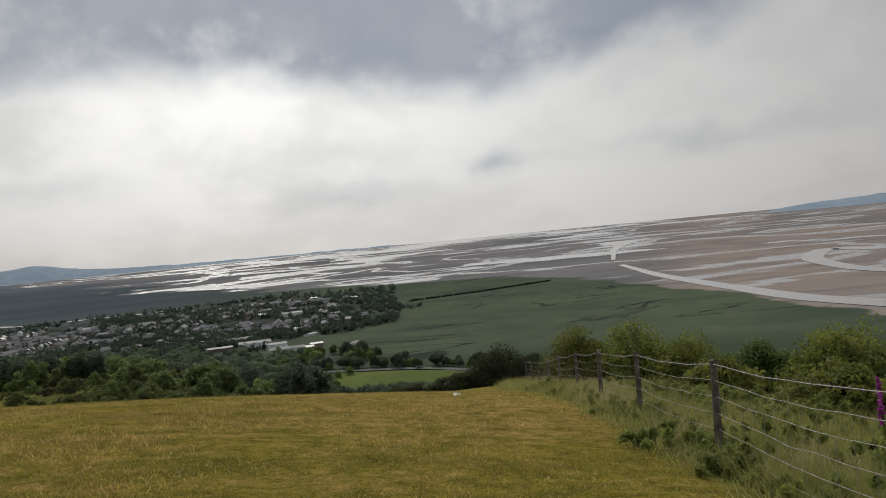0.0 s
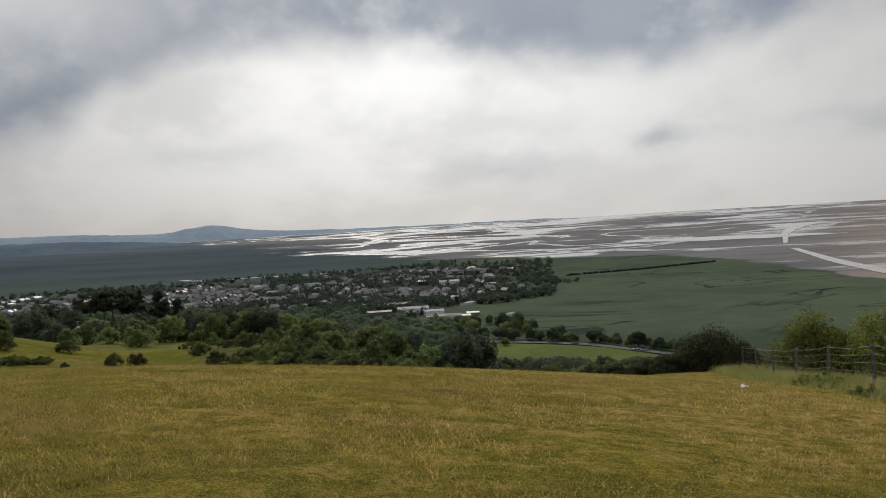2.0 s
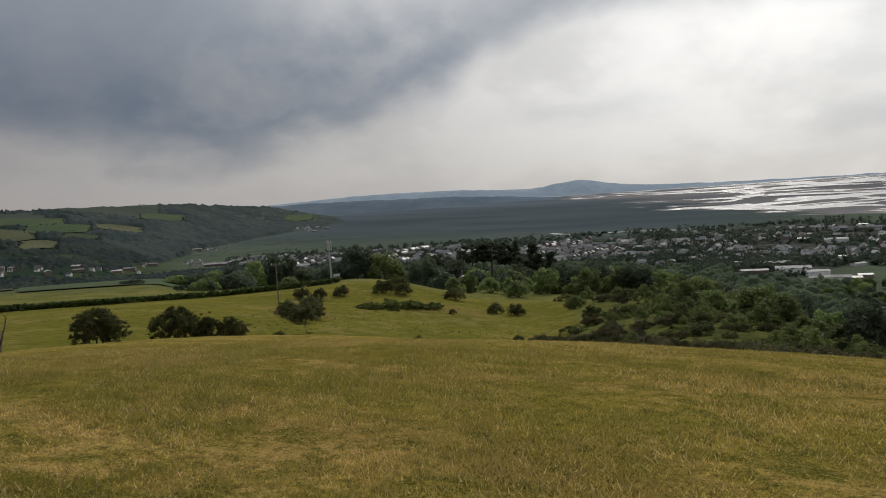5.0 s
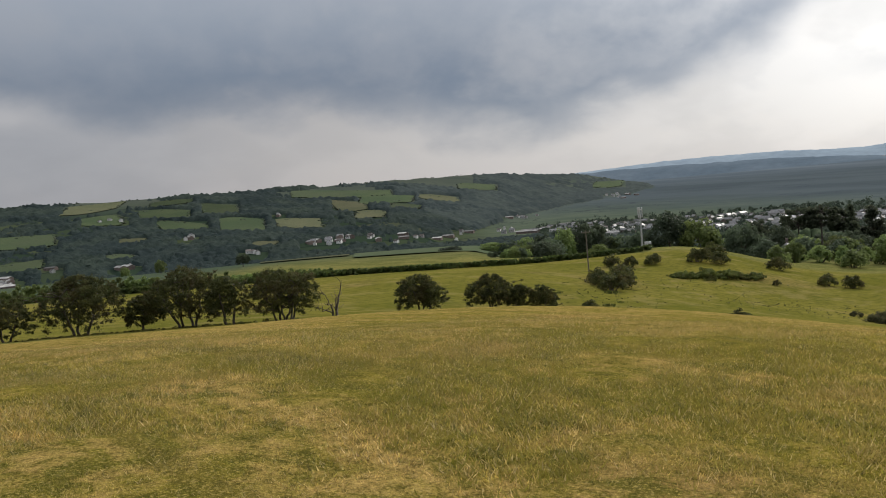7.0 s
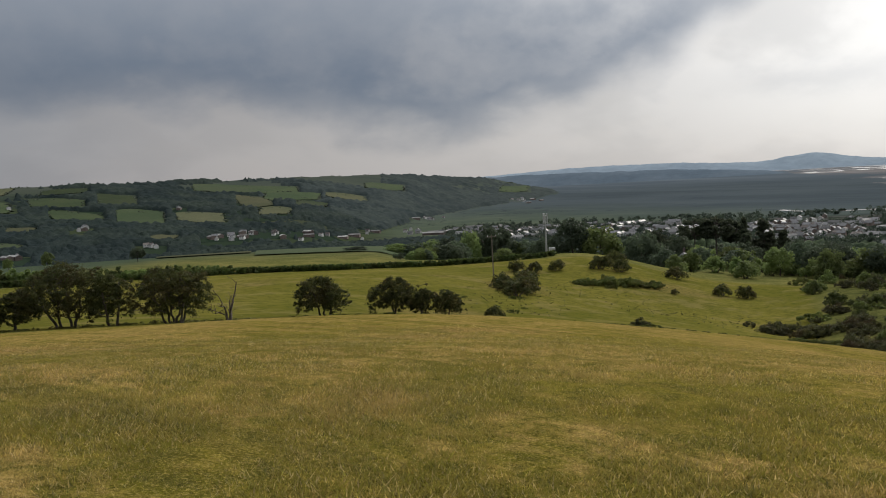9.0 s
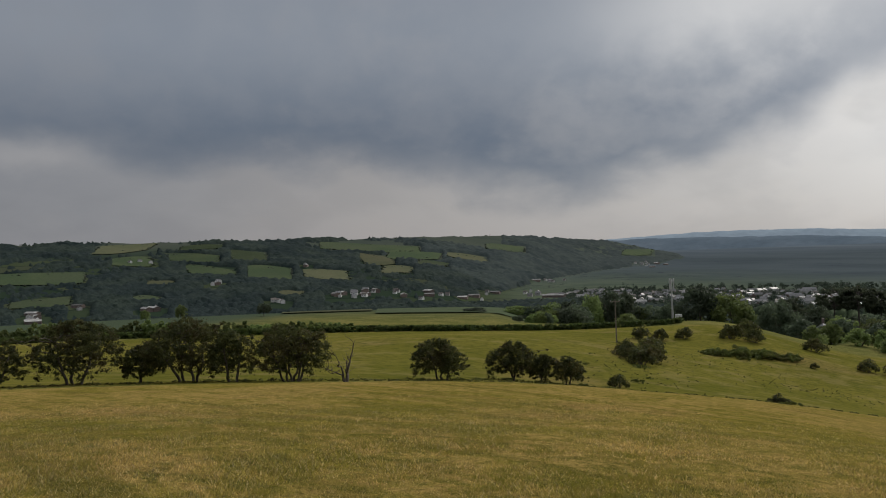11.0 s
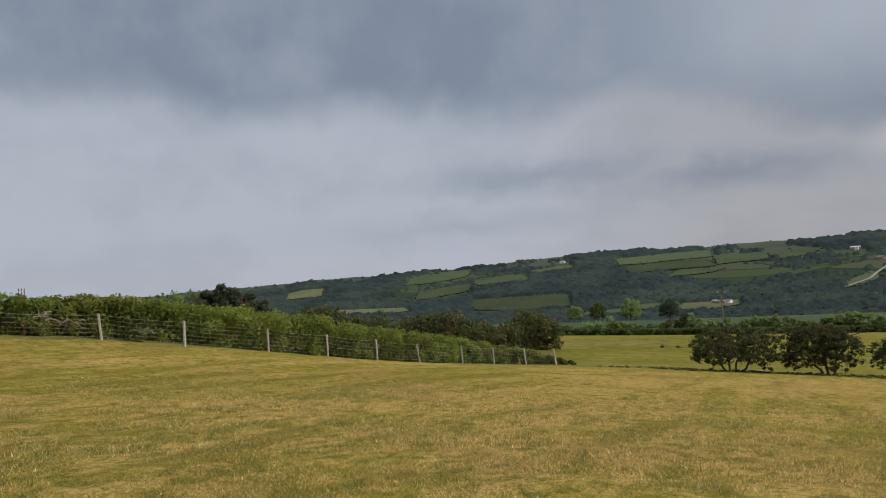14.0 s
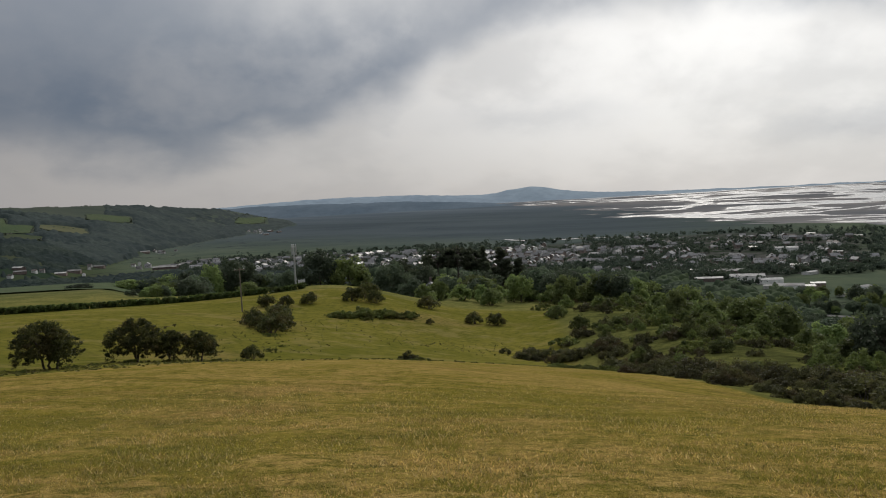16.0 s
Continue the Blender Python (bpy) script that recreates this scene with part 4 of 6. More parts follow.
def dead_tree(x, y):
    rng = np.random.default_rng(5)
    ob = thing("dead_tree", pose(x, y, at_ground(x, y) - 0.05), "bare grey dead hawthorn with broken limbs", "tree")
    wood = []
    for tip, r in (((0.1, -0.8, 1.9), 0.10), ((0.0, 0.65, 2.6), 0.13), ((0.1, -1.5, 1.1), 0.07), ((-0.1, 0.1, 1.5), 0.08)):
        t, pts = branchy(rng, (0, 0.1 * rng.normal(), 0), tip, r, 0.02, 0.3, 6)
        wood.append(t)
        for k in (2, 3, 3, 4, 4, 5, 5, 6):
            d = rng.normal(size=3) * 0.34
            d[2] = abs(d[2]) + 0.2
            wood.append(branchy(rng, pts[k], pts[k] + d, 0.02, 0.006, 0.25, 3)[0])
    child("trunk", mesh_of("trunk", *merged(wood), DEADWOOD, True), ob)


dead_tree(-61.9, 35.9)


# ---------------------------------------------------------------- fences
def fence(posts, post_h, post_w, wires, material, label, netting=False, seed=1):
    """Wooden posts with sagging wires between their heads and feet."""
    rng = np.random.default_rng(seed)
    x0, y0 = posts[0]
    base = Vector((x0, y0, at_ground(x0, y0)))
    ob = thing("fence", Matrix.Translation(base), label, "fence")
    heads = []
    for x, y in posts:
        p = Vector((x, y, at_ground(x, y))) - base
        bm = bmesh.new()
        made = bmesh.ops.create_cone(bm, cap_ends=True, segments=9, radius1=post_w * 0.56, radius2=post_w * 0.5, depth=post_h + 0.3)["verts"]
        for v in made:
            v.co.x += rng.normal() * 0.004
            v.co.y += rng.normal() * 0.004
            if v.co.z > 0:
                v.co.z += 0.012 * rng.normal() + v.co.x * 0.3
        tilt = Euler((rng.normal() * 0.035, rng.normal() * 0.035, rng.random() * 6))
        bmesh.ops.transform(bm, matrix=Matrix.Translation(p + Vector((0, 0, (post_h - 0.3) / 2))) @ tilt.to_matrix().to_4x4(), verts=made)
        part("post", bm, material, ob)
        heads.append((np.array(p), tilt.to_matrix().to_4x4()))
    for h in wires:
        line = []
        for (p, _), (q, _) in zip(heads[:-1], heads[1:]):
            for k in range(8):
                f = k / 8
                sag = 0.05 * 4 * f * (1 - f) * (1 + 0.5 * rng.normal() * 0.3)
                line.append(p + (q - p) * f + np.array([0, 0, h - sag]))
        line.append(heads[-1][0] + np.array([0, 0, h]))
        v, f = tube(line, [0.0048 if h > 0.95 * post_h else 0.0034] * len(line), 5)
        pieces = [(v, f)]
        if h > 0.9 * post_h:  # barbs
            ll = np.array(line)
            for a, b in zip(ll[:-1], ll[1:]):
                for k in range(3):
                    c = a + (b - a) * (k / 3)
                    pieces.append(tube([c - [0.0, 0.0, 0.022], c + [0.012, 0.012, 0.022]], [0.003, 0.003], 4))
        child("wire", mesh_of("wire", *merged(pieces), WIRE), ob)
    if netting:
        pieces = []
        for (p, _), (q, _) in zip(heads[:-1], heads[1:]):
            for k in range(1, 14):
                c = p + (q - p) * (k / 14)
                pieces.append(tube([c + [0, 0, 0.06], c + [0, 0, post_h * 0.72]], [0.0016, 0.0016], 4))
        tagged(child("netting", mesh_of("netting", *merged(pieces), WIRE), ob), kind="stuff")
    return ob


RIGHT_LINE = [(2.5, -4.0), (2.7, 0.6), (2.95, 5.1), (3.22, 9.7), (3.46, 14.3), (3.68, 18.7), (3.95, 23.3), (4.1, 27.5), (4.4, 32.4), (4.6, 36.8), (4.8, 41.2), (5.0, 45.6)]
fence(RIGHT_LINE, 1.16, 0.085, (1.12, 0.93, 0.74, 0.55, 0.36, 0.17), POST, "weathered round posts with barbed wire along rough grass", True)
LEFT_LINE = [(-27.0, -21.0), (-31.0, -19.5), (-35.0, -17.8), (-38.4, -15.9), (-40.6, -13.6), (-44.9, -12.5), (-48.4, -11.5), (-52.2, -10.8), (-55.9, -10.1), (-60.2, -9.2), (-63.6, -8.4), (-65.8, -7.0), (-66.6, -5.2)]
fence(LEFT_LINE, 1.05, 0.10, (1.0, 0.84, 0.66, 0.48, 0.32, 0.16), PALEPOST, "pale wooden stakes with stock netting before a hedge", True, 2)


# ---------------------------------------------------------------- hedges, bushes and scrub of the hilltop
hedge_run("hedge", [(-24.3, -25.2), (-31.9, -21.2), (-36.8, -18.8), (-40.5, -16.0), (-42.3, -14.8)], (1.45, 1.5, 1.55, 1.75, 1.85), 1.9, BRACKEN, "tall green hedge of bracken and bramble behind a stock fence", 11, 0.22, 260, 0.135, 0.14)
hedge_run("hedge", [(-42.3, -14.8), (-45.4, -13.4), (-50.0, -12.3), (-53.0, -11.7)], (1.85, 1.95, 1.85, 1.75), 1.8, BRACKEN, "green bracken hedge behind pale stakes", 17, 0.22, 250, 0.135, 0.14)
hedge_run("hedge", [(-53.0, -11.7), (-56.5, -11.1), (-61.0, -10.2), (-64.5, -9.1), (-67.5, -7.2), (-70.0, -5.0)], (1.8, 1.7, 1.5, 1.3, 0.9, 0.3), 1.6, BRACKEN, "low end of a bracken hedge running down the field", 12, 0.22, 230, 0.14, 0.15)
hedge_run("hedge", [(-62.0, -34.0), (-74.0, -30.0), (-86.0, -25.0), (-97.0, -17.5), (-101.0, -14.0)], 3.2, 3.2, HAWTHORN, "tall dark bushy hedge between fields", 13, 0.5, 90, 0.34, 0.3)
hedge_run("hedge", [(-146.0, -46.0), (-156.0, -22.0), (-168.0, 4.0), (-172.0, 38.0), (-163.0, 62.0), (-153.0, 85.0), (-141.0, 112.0), (-131.0, 133.0), (-126.0, 146.0)], 1.1, 1.7, HEDGE,
          "long clipped hedge along the far side of the pasture", 14, 0.45, 60, 0.42, 0.06)
hedge_run("hedge", [(-157.0, -50.0), (-167.0, -23.0), (-178.0, 4.0), (-182.0, 40.0), (-173.0, 66.0), (-166.0, 92.0)], (2.1, 2.4, 2.2, 1.8, 1.3, 0.6), 3.2, BROADLEAF, "overgrown hedge with young trees beyond the pasture", 15, 0.8, 46, 0.6, 0.6)


def spread(kind, places, label_of=None, sink=0.1, seed=1):
    """Copies of ready-made plants (shared meshes) at (x, y, size), each turned its own way; the patterns themselves take the first places."""
    rng = np.random.default_rng(seed)
    for i, (x, y, s) in enumerate(places):
        model = kind[i % len(kind)]
        m = pose(x, y, at_ground(x, y) - sink * s, 0, 0, rng.random() * 360) @ Matrix.Diagonal((s * (0.85 + 0.3 * rng.random()), s * (0.85 + 0.3 * rng.random()), s, 1))
        if i < len(kind):
            model.matrix_basis = m
        else:
            ob = copy_thing(model, Matrix())
            ob.matrix_basis = m


def bush_models(name, n, w, h, material, label, group, seed, leaf, clumps=26, per=60):
    return [shrub(name, Matrix(), w, h, seed + i, material, label, group, leaf, clumps, per) for i in range(n)]


# gorse and scrub by the fence
for i, (x, y, w, h, label) in enumerate([(3.5, 46.2, 4.2, 2.3, "dark spiny gorse bush at the end of a fence"), (1.2, 45.9, 3.6, 1.1, "low dark gorse mound beside a taller bush"), (-1.2, 45.7, 3.0, 0.7, "low spreading gorse at the brow of the field"), (5.2, 47.0, 2.6, 1.5, "small dark gorse bush behind the last posts")]):
    shrub("gorse_bush", pose(x, y, at_ground(x, y) - 0.1), w, h, 21 + i, FURZE, label, "gorse at the end of the fence", 0.085, 130, 130)
for i, (x, y, w, h, mat, label) in enumerate([
        (7.0, 40.0, 4.4, 2.9, WILLOW, "sunlit yellow-green scrub beyond the fence"), (9.2, 38.5, 4.6, 3.1, WILLOW, "broad yellow-green bush on the slope"),
        (10.9, 36.5, 4.2, 2.5, WILLOW, "rounded leafy bush behind the wire fence"), (11.6, 33.0, 3.5, 1.6, HEDGE, "dark green bush on the falling slope"),
        (11.4, 23.5, 3.6, 2.3, WILLOW, "sunlit hawthorn scrub beyond the fence"), (13.6, 22.0, 4.6, 3.2, HEDGE, "tall green hawthorn bush on the slope"), (16.5, 23.5, 5.5, 3.9, HAWTHORN, "tall dark hawthorn bush on the slope"),
        (9.6, 20.0, 2.8, 1.4, WILLOW, "pale leafy bush by the wire fence"), (12.0, 18.0, 3.8, 2.6, WILLOW, "green thorny bush below the path"), (8.4, 24.5, 2.8, 1.3, WILLOW, "small pale bush behind the fence"), (10.8, 27.5, 3.2, 1.9, HEDGE, "green bush between scrub and fence"),
        (13.0, 26.0, 4.0, 2.8, WILLOW, "leafy yellow-green bush among thorns")]):
    shrub("bush", pose(x, y, at_ground(x, y) - 0.1), w, h, 60 + i, mat, label, "scrub beyond the wire fence", 0.105, 100, 150)


def weeds(name, places, seed, label, material, h=0.5, leaf=0.09, per=70):
    rng = np.random.default_rng(seed)
    for x, y, s in places:
        ob = thing(name, pose(x, y, at_ground(x, y)), label, "weeds", "weeds along the fence")
        c, r, stalks = [], [], []
        for k in range(16):
            p = np.array([rng.normal() * 0.36 * s, rng.normal() * 0.55 * s, h * s * (0.10 + 0.90 * rng.random() ** 1.5)])
            c.append(p)
            r.append(0.15 * s)
            stalks.append(tube([(p[0] * 0.8, p[1] * 0.8, -0.03), tuple(p)], [0.008, 0.004], 5))
        tagged(child("stalks", mesh_of("stalks", *merged(stalks), BARK), ob), kind="stuff")
        child("leaves", mesh_of("leaves", *leaves(rng, c, r, per, leaf, 1.0, 0.2), material), ob)


r = np.random.default_rng(77)
clumps = [(float(2.95 + 0.028 * y + 0.25 * r.normal()), float(y), float(0.26 + 0.28 * r.random())) for y in 7.2 + 24 * r.random(46) ** 1.2]
clumps += [(float(3.9 + 3.2 * r.random() + 0.05 * y), float(y), float(0.4 + 0.45 * r.random())) for y in 6.2 + 20 * r.random(44)]
weeds("nettle_clump", clumps, 3, "green nettles and brambles along the wire fence", NETTLE, 0.55, 0.055, 80)


def willowherb(x, y, tall, seed):
    rng = np.random.default_rng(seed)
    ob = thing("willowherb", pose(x, y, at_ground(x, y)), "purple flower spikes on tall leafy stems", "wildflower")
    stems, heads, green = [], [], []
    for k in range(2):
        a, b = rng.normal() * 0.12, rng.normal() * 0.16
        h = tall * (0.85 + 0.3 * rng.random())
        stems.append(tube([(a * 0.4, b * 0.4, 0), (a, b, h)], [0.012, 0.006], 5))
        for j in range(9):
            heads.append((a, b, h * (0.80 + 0.22 * j / 9)))
        for j in range(6):
            green.append((a * 0.8, b * 0.8, h * (0.15 + 0.09 * j)))
    child("stems", mesh_of("stems", *merged(stems), NETTLE), ob)
    tagged(child("petals", mesh_of("petals", *leaves(rng, heads, [0.03] * len(heads), 9, 0.035, 1.0, 0.3), FLOWER), ob, "purple petals"), kind="stuff")
    child("leaves", mesh_of("leaves", *leaves(rng, green, [0.07] * len(green), 8, 0.07, 1.0, 0.3), NETTLE), ob)


willowherb(4.50, 8.3, 1.2, 8)
willowherb(4.12, 7.55, 0.85, 9)

# grassy knoll with its bushes
knoll = bush_models("hawthorn_bush", 3, 4.0, 2.8, HAWTHORN, "rounded wind-clipped hawthorn bush on the grassy knoll", "bushes on the knoll", 80, 0.24)
spread(knoll, [(-113.1, 119.4, 1.0), (-109.6, 120.4, 0.95), (-108.9, 125.6, 0.9), (-98.5, 100.5, 0.9), (-88.5, 93.0, 1.05), (-91.0, 97.5, 1.1), (-94.5, 100.5, 1.0), (-92.5, 95.0, 0.8), (-97.0, 104.0, 1.1), (-72.6, 72.6, 0.62),
               (-104.8, 132.8, 1.2), (-101.4, 134.5, 1.0), (-107.0, 140.0, 1.3), (-99.5, 106.5, 1.15), (-95.5, 97.5, 0.9), (-83.8, 138.9, 0.95), (-80.2, 140.4, 1.0), (-98.0, 147.0, 1.1), (-86.0, 128.0, 0.4)], seed=3)
low = bush_models("bramble_patch", 2, 4.6, 0.8, SLOPEFERN, "low bramble patch in the pasture", "bramble patches", 90, 0.2)
spread(low, [(-95.0, 123.5, 1.2), (-93.2, 126.2, 1.1), (-97.0, 121.0, 1.1), (-91.6, 128.4, 1.0), (-94.4, 121.6, 0.9), (-57.5, 79.5, 0.5), (-60.0, 81.5, 0.7), (-86.0, 90.0, 0.6), (-101.0, 110.0, 0.8), (-77.0, 80.0, 0.5), (-66.6, 30.5, 0.22), (-65.2, 33.6, 0.26), (-64.0, 36.0, 0.2), (-66.0, 44.5, 0.3), (-67.4, 49.0, 0.34), (-68.8, 52.0, 0.26),
             (-70.2, 56.2, 0.42), (-69.2, 59.6, 0.4), (-67.4, 62.6, 0.4), (-66.2, 65.0, 0.3), (-68.4, 20.6, 0.2), (-68.0, 17.4, 0.16), (-67.2, 24.0, 0.2), (-66.8, 7.0, 0.2), (-67.8, 2.6, 0.18),
             (-80.5, 74.0, 0.4), (-84.0, 78.0, 0.34), (-79.0, 84.0, 0.3), (-88.0, 82.5, 0.3), (-96.2, 124.6, 1.0), (-90.6, 130.4, 0.8), (-98.6, 118.4, 0.8)], seed=4)
for i, (x, y, w, h) in enumerate([(-97.6, 119.6, 5.0, 1.3), (-95.6, 122.6, 6.0, 1.7), (-93.6, 125.6, 6.0, 1.6), (-91.4, 128.8, 5.0, 1.2)]):
    shrub("fern_mound", pose(x, y, at_ground(x, y) - 0.1), w, h, 190 + i, SLOPEFERN, "heaped green bracken and bramble on the knoll", "bracken heaps on the knoll", 0.2, 60, 90)
spread([shrub("gorse_bush", Matrix(), 2.4, 1.1, 95, GORSE, "small dark gorse bush on the old field bank", "", 0.14)], [(-59.5, 80.6, 0.9)], seed=2)
gorse = bush_models("gorse_bush", 3, 4.6, 2.0, GORSE, "dark gorse bush on the steep scrubby slope", "gorse on the slope", 100, 0.2, 30, 70)
rng = np.random.default_rng(12)
belt = []
for (ax, ay), (bx, by), n in (((-66, 113), (-48, 104), 26), ((-48, 104), (-34, 78), 26), ((-34, 78), (-21, 57), 38), ((-21, 57), (-10, 47), 24), ((-10, 47), (2, 49), 8)):
    for k in range(n):
        f = (k + rng.random()) / n
        belt.append((ax + (bx - ax) * f + rng.normal() * 2.0 + 1.5, ay + (by - ay) * f + abs(rng.normal()) * 3.5, 0.42 + 0.36 * rng.random()))


for k in range(46):
    f = rng.random()
    belt.append((-33 + 18 * f + rng.normal() * 0.5, 67.5 - 22 * f + 2.2 * rng.random(), 0.20 + 0.20 * rng.random()))


def grown(places):
    """Bushes near the brow stay low; those further down the slope are taller."""
    return [(x, y, k * float(np.interp(math.hypot(x, y), [60, 90, 200], [0.45, 0.6, 1.0]))) for x, y, k in places]


def scrub_spot(lo, hi):
    """A spot on the rough slope north of the mown field."""
    while True:
        az, r = -6 + 35 * rng.random(), lo + (hi - lo) * rng.random()
        x, y = polar(az, r)
        if y > float(brow(x)) and az < np.interp(r, [100, 150, 200], [27, 26, 27]):
            return x, y


edge_belt = belt[:]
spread(gorse, grown([(*scrub_spot(60, 210), 0.5 + 0.55 * rng.random()) for k in range(140)]) + edge_belt, seed=5)
def tussocks():
    """Rough tufts on the knoll, the hawthorn bank and the old field edge."""
    r = np.random.default_rng(55)
    spots = []
    for (ax, ay), (bx, by), wide, count in (((-68, -1), (-67, 30), 1.2, 240), ((-67, 30), (-65, 44), 1.3, 130), ((-65, 44), (-70, 66), 2.2, 260), ((-70, 66), (-96, 104), 4.0, 150), ((-96, 104), (-92, 128), 5.0, 90), ((-70, 70), (-46, 92), 1.0, 150), ((-82, 108), (-66, 116), 4.0, 120)):
        for k in range(count):
            f = r.random()
            x, y = ax + (bx - ax) * f + wide * r.normal(), ay + (by - ay) * f + wide * r.normal()
            spots.append((x, y, at_ground(x, y) + 0.02))
    c = np.array(spots)
    tagged(new("tussocks", mesh_of("tussocks", *leaves(r, c, 0.10 + 0.14 * r.random(len(c)) ** 2, 16, 0.14, 0.6, 0.3), TUSSOCK)), "rough grass tussocks on the bank and knoll", "grass", kind="stuff")


tussocks()
fern = bush_models("bracken_patch", 2, 4.2, 1.1, SLOPEFERN, "bright green bracken patch on the slope", "bracken on the slope", 110, 0.2)
spread(fern, grown([(*scrub_spot(60, 190), 0.9 + 0.8 * rng.random()) for k in range(150)]) + [(-52 + 17 * f + 0.8 * rng.normal(), 99 - 26 * f + rng.normal(), 0.28 + 0.2 * rng.random()) for f in rng.random(26)], seed=6)
thorn = bush_models("thorn_bush", 3, 3.6, 2.7, THORN, "rounded green thorn bush on the steep slope", "thorn bushes on the slope", 115, 0.24, 30, 60)
spread(thorn, grown([(*scrub_spot(75, 230), 0.6 + 0.75 * rng.random()) for k in range(200)]), seed=16)


# ---------------------------------------------------------------- trees of the slope and the valley side
GROVE = "trees on the slope below the hill"


def below(az, r, size, tall):
    """Size of a slope tree kept under the sight line to the lower meadow and the town."""
    line = float(np.interp(az, [-30, -10, -8, 6.5, 9, 12, 16, 22, 27, 32, 36], [-9.5, -9.6, -9.9, -9.5, -7.7, -6.7, -6.0, -5.0, -4.7, -4.9, -4.9]))
    room = r * math.tan(radians(line)) - at_ground(*polar(az, r))
    return min(size, max(0.22, room / tall))


models = [round_tree("broadleaf_tree", Matrix(), 7.5, 7.5, 120 + i, BROADLEAF, "rounded green broadleaf tree in mixed woodland", GROVE, 0.04, 0.5, 60, 40) for i in range(3)]
dark_models = [round_tree("oak_tree", Matrix(), 9.0, 9.5, 130 + i, WOODLAND, "broad dark green tree in mixed woodland", GROVE, 0.06, 0.6, 64, 40) for i in range(3)]
small_models = bush_models("young_tree", 3, 5.0, 4.2, BROADLEAF, "bushy young tree on the wooded slope", GROVE, 140, 0.42, 30, 50)
places = {"light": [], "dark": [], "small": []}
for k in range(6000):
    az = -30 + 66 * rng.random()
    r = 128 + 560 * rng.random()
    if az > 20:
        r = max(r, 200 + 60 * rng.random())
    if -9 < az < 7.5 and lane_range(az) - 115 < r < lane_range(az) + 8:
        continue
    if az < 3 and r > 480:
        continue
    if 9 < az < 36 and r > 420 and k % 3:
        continue
    x, y = polar(az, r)
    bucket = "small" if r < 260 and rng.random() < 0.7 else ("light" if rng.random() < 0.5 else "dark")
    lots = places[bucket]
    if len(lots) >= 280 or any((x - a) ** 2 + (y - b) ** 2 < (3.4 if bucket == "small" else 7.5) ** 2 for a, b, _ in lots):
        continue
    full = (0.75 + 0.5 * rng.random()) * (1.0 if bucket == "small" else 0.9 + 0.3 * min(1, r / 500))
    lots.append((x, y, below(az, r, full, 4.4 if bucket == "small" else 8.4) if r < 600 else full))
# named stands: behind the knoll, round the white house, along the lower road
for k in range(46):
    az = 47 + 11 * rng.random()
    top = float(np.interp(az, [47, 50, 55, 58], [-3.9, -4.2, -4.7, -4.9]))
    r = 208 + 40 * rng.random()
    x, y = polar(az, r)
    tall = r * math.tan(radians(top)) - at_ground(x, y)
    if tall > 0.8:
        places["dark" if k % 2 else "light"].append((x, y, tall / (8.6 if k % 2 else 7.2) * (0.8 + 0.25 * rng.random())))
for az, r, s in ((67, 245, 0.4), (72, 250, 0.5), (74, 240, 0.4), (95, 235, 0.6), (97.5, 240, 0.8), (99.5, 240, 0.7), (101, 238, 0.6), (104, 230, 0.5), (83, 250, 0.4)):
    places["dark" if r % 2 else "light"].append((*polar(az, r), s))
for k in range(52):
    az = 8.8 - 0.37 * k + rng.normal() * 0.3
    places["dark" if k % 3 else "light"].append((*polar(az, lane_range(az) + 14 + 5 * rng.normal()), 0.55 + 0.65 * rng.random()))
for az, r, s in ((3.0, 440, 0.9), (0.8, 436, 0.8), (-1.4, 432, 0.85), (5.2, 442, 0.8), (7.0, 450, 0.9), (1.9, 470, 0.7), (6.9, 480, 0.8), (6.6, 505, 0.9), (7.1, 530, 1.0), (6.4, 552, 0.7), (6.0, 462, 0.6), (5.6, 560, 0.8)):
    places["light"].append((*polar(az, r), s))
spread(models, places["light"], seed=7)
spread(dark_models, places["dark"], seed=8)
spread(small_models, places["small"], seed=9)

# single trees behind the knoll: x, y, height of the top above level, width, dark or light
BACK = [(-155, 186, -12.1, 13.0, 1), (-147, 188, -14.2, 11.5, 0), (-180, 178, -13.9, 10.5, 1), (-179, 184, -14.4, 9.5, 1), (-179, 171, -14.2, 7.1, 0), (-185, 169, -16.0, 8.7, 1), (-191, 168, -16.2, 8.5, 0), (-194, 164, -16.7, 7.9, 1),
        (-200, 163, -16.8, 9.6, 0), (-196, 144, -16.0, 7.2, 1), (-175, 190, -18.0, 9.0, 1), (-177, 187, -18.2, 7.0, 0), (-166, 187, -17.2, 6.8, 1), (-134, 189, -15.6, 9.5, 1), (-133, 202, -17.9, 9.9, 1), (-145, 191, -18.4, 7.4, 0),
        (-135, 197, -19.0, 5.9, 1), (-126, 200, -19.6, 8.0, 0), (-122, 196, -19.8, 7.0, 1), (-140, 196, -19.4, 7.0, 0), (-170, 176, -18.8, 8.0, 0), (-161, 190, -18.5, 7.0, 0), (-118, 204, -20.4, 8.0, 0), (-114, 198, -20.6, 7.0, 1)]
for i, (x, y, top, w, dark) in enumerate(BACK):
    ob = copy_thing((dark_models if dark else models)[i % 3], Matrix())
    z = at_ground(x, y) - 0.3
    ob.matrix_basis = pose(x, y, z, 0, 0, 57 * i) @ Matrix.Diagonal((w / 9.3, w / 9.3, (top - z) / (8.7 if dark else 7.3), 1) if dark else (w / 7.6, w / 7.6, (top - z) / 7.3, 1))
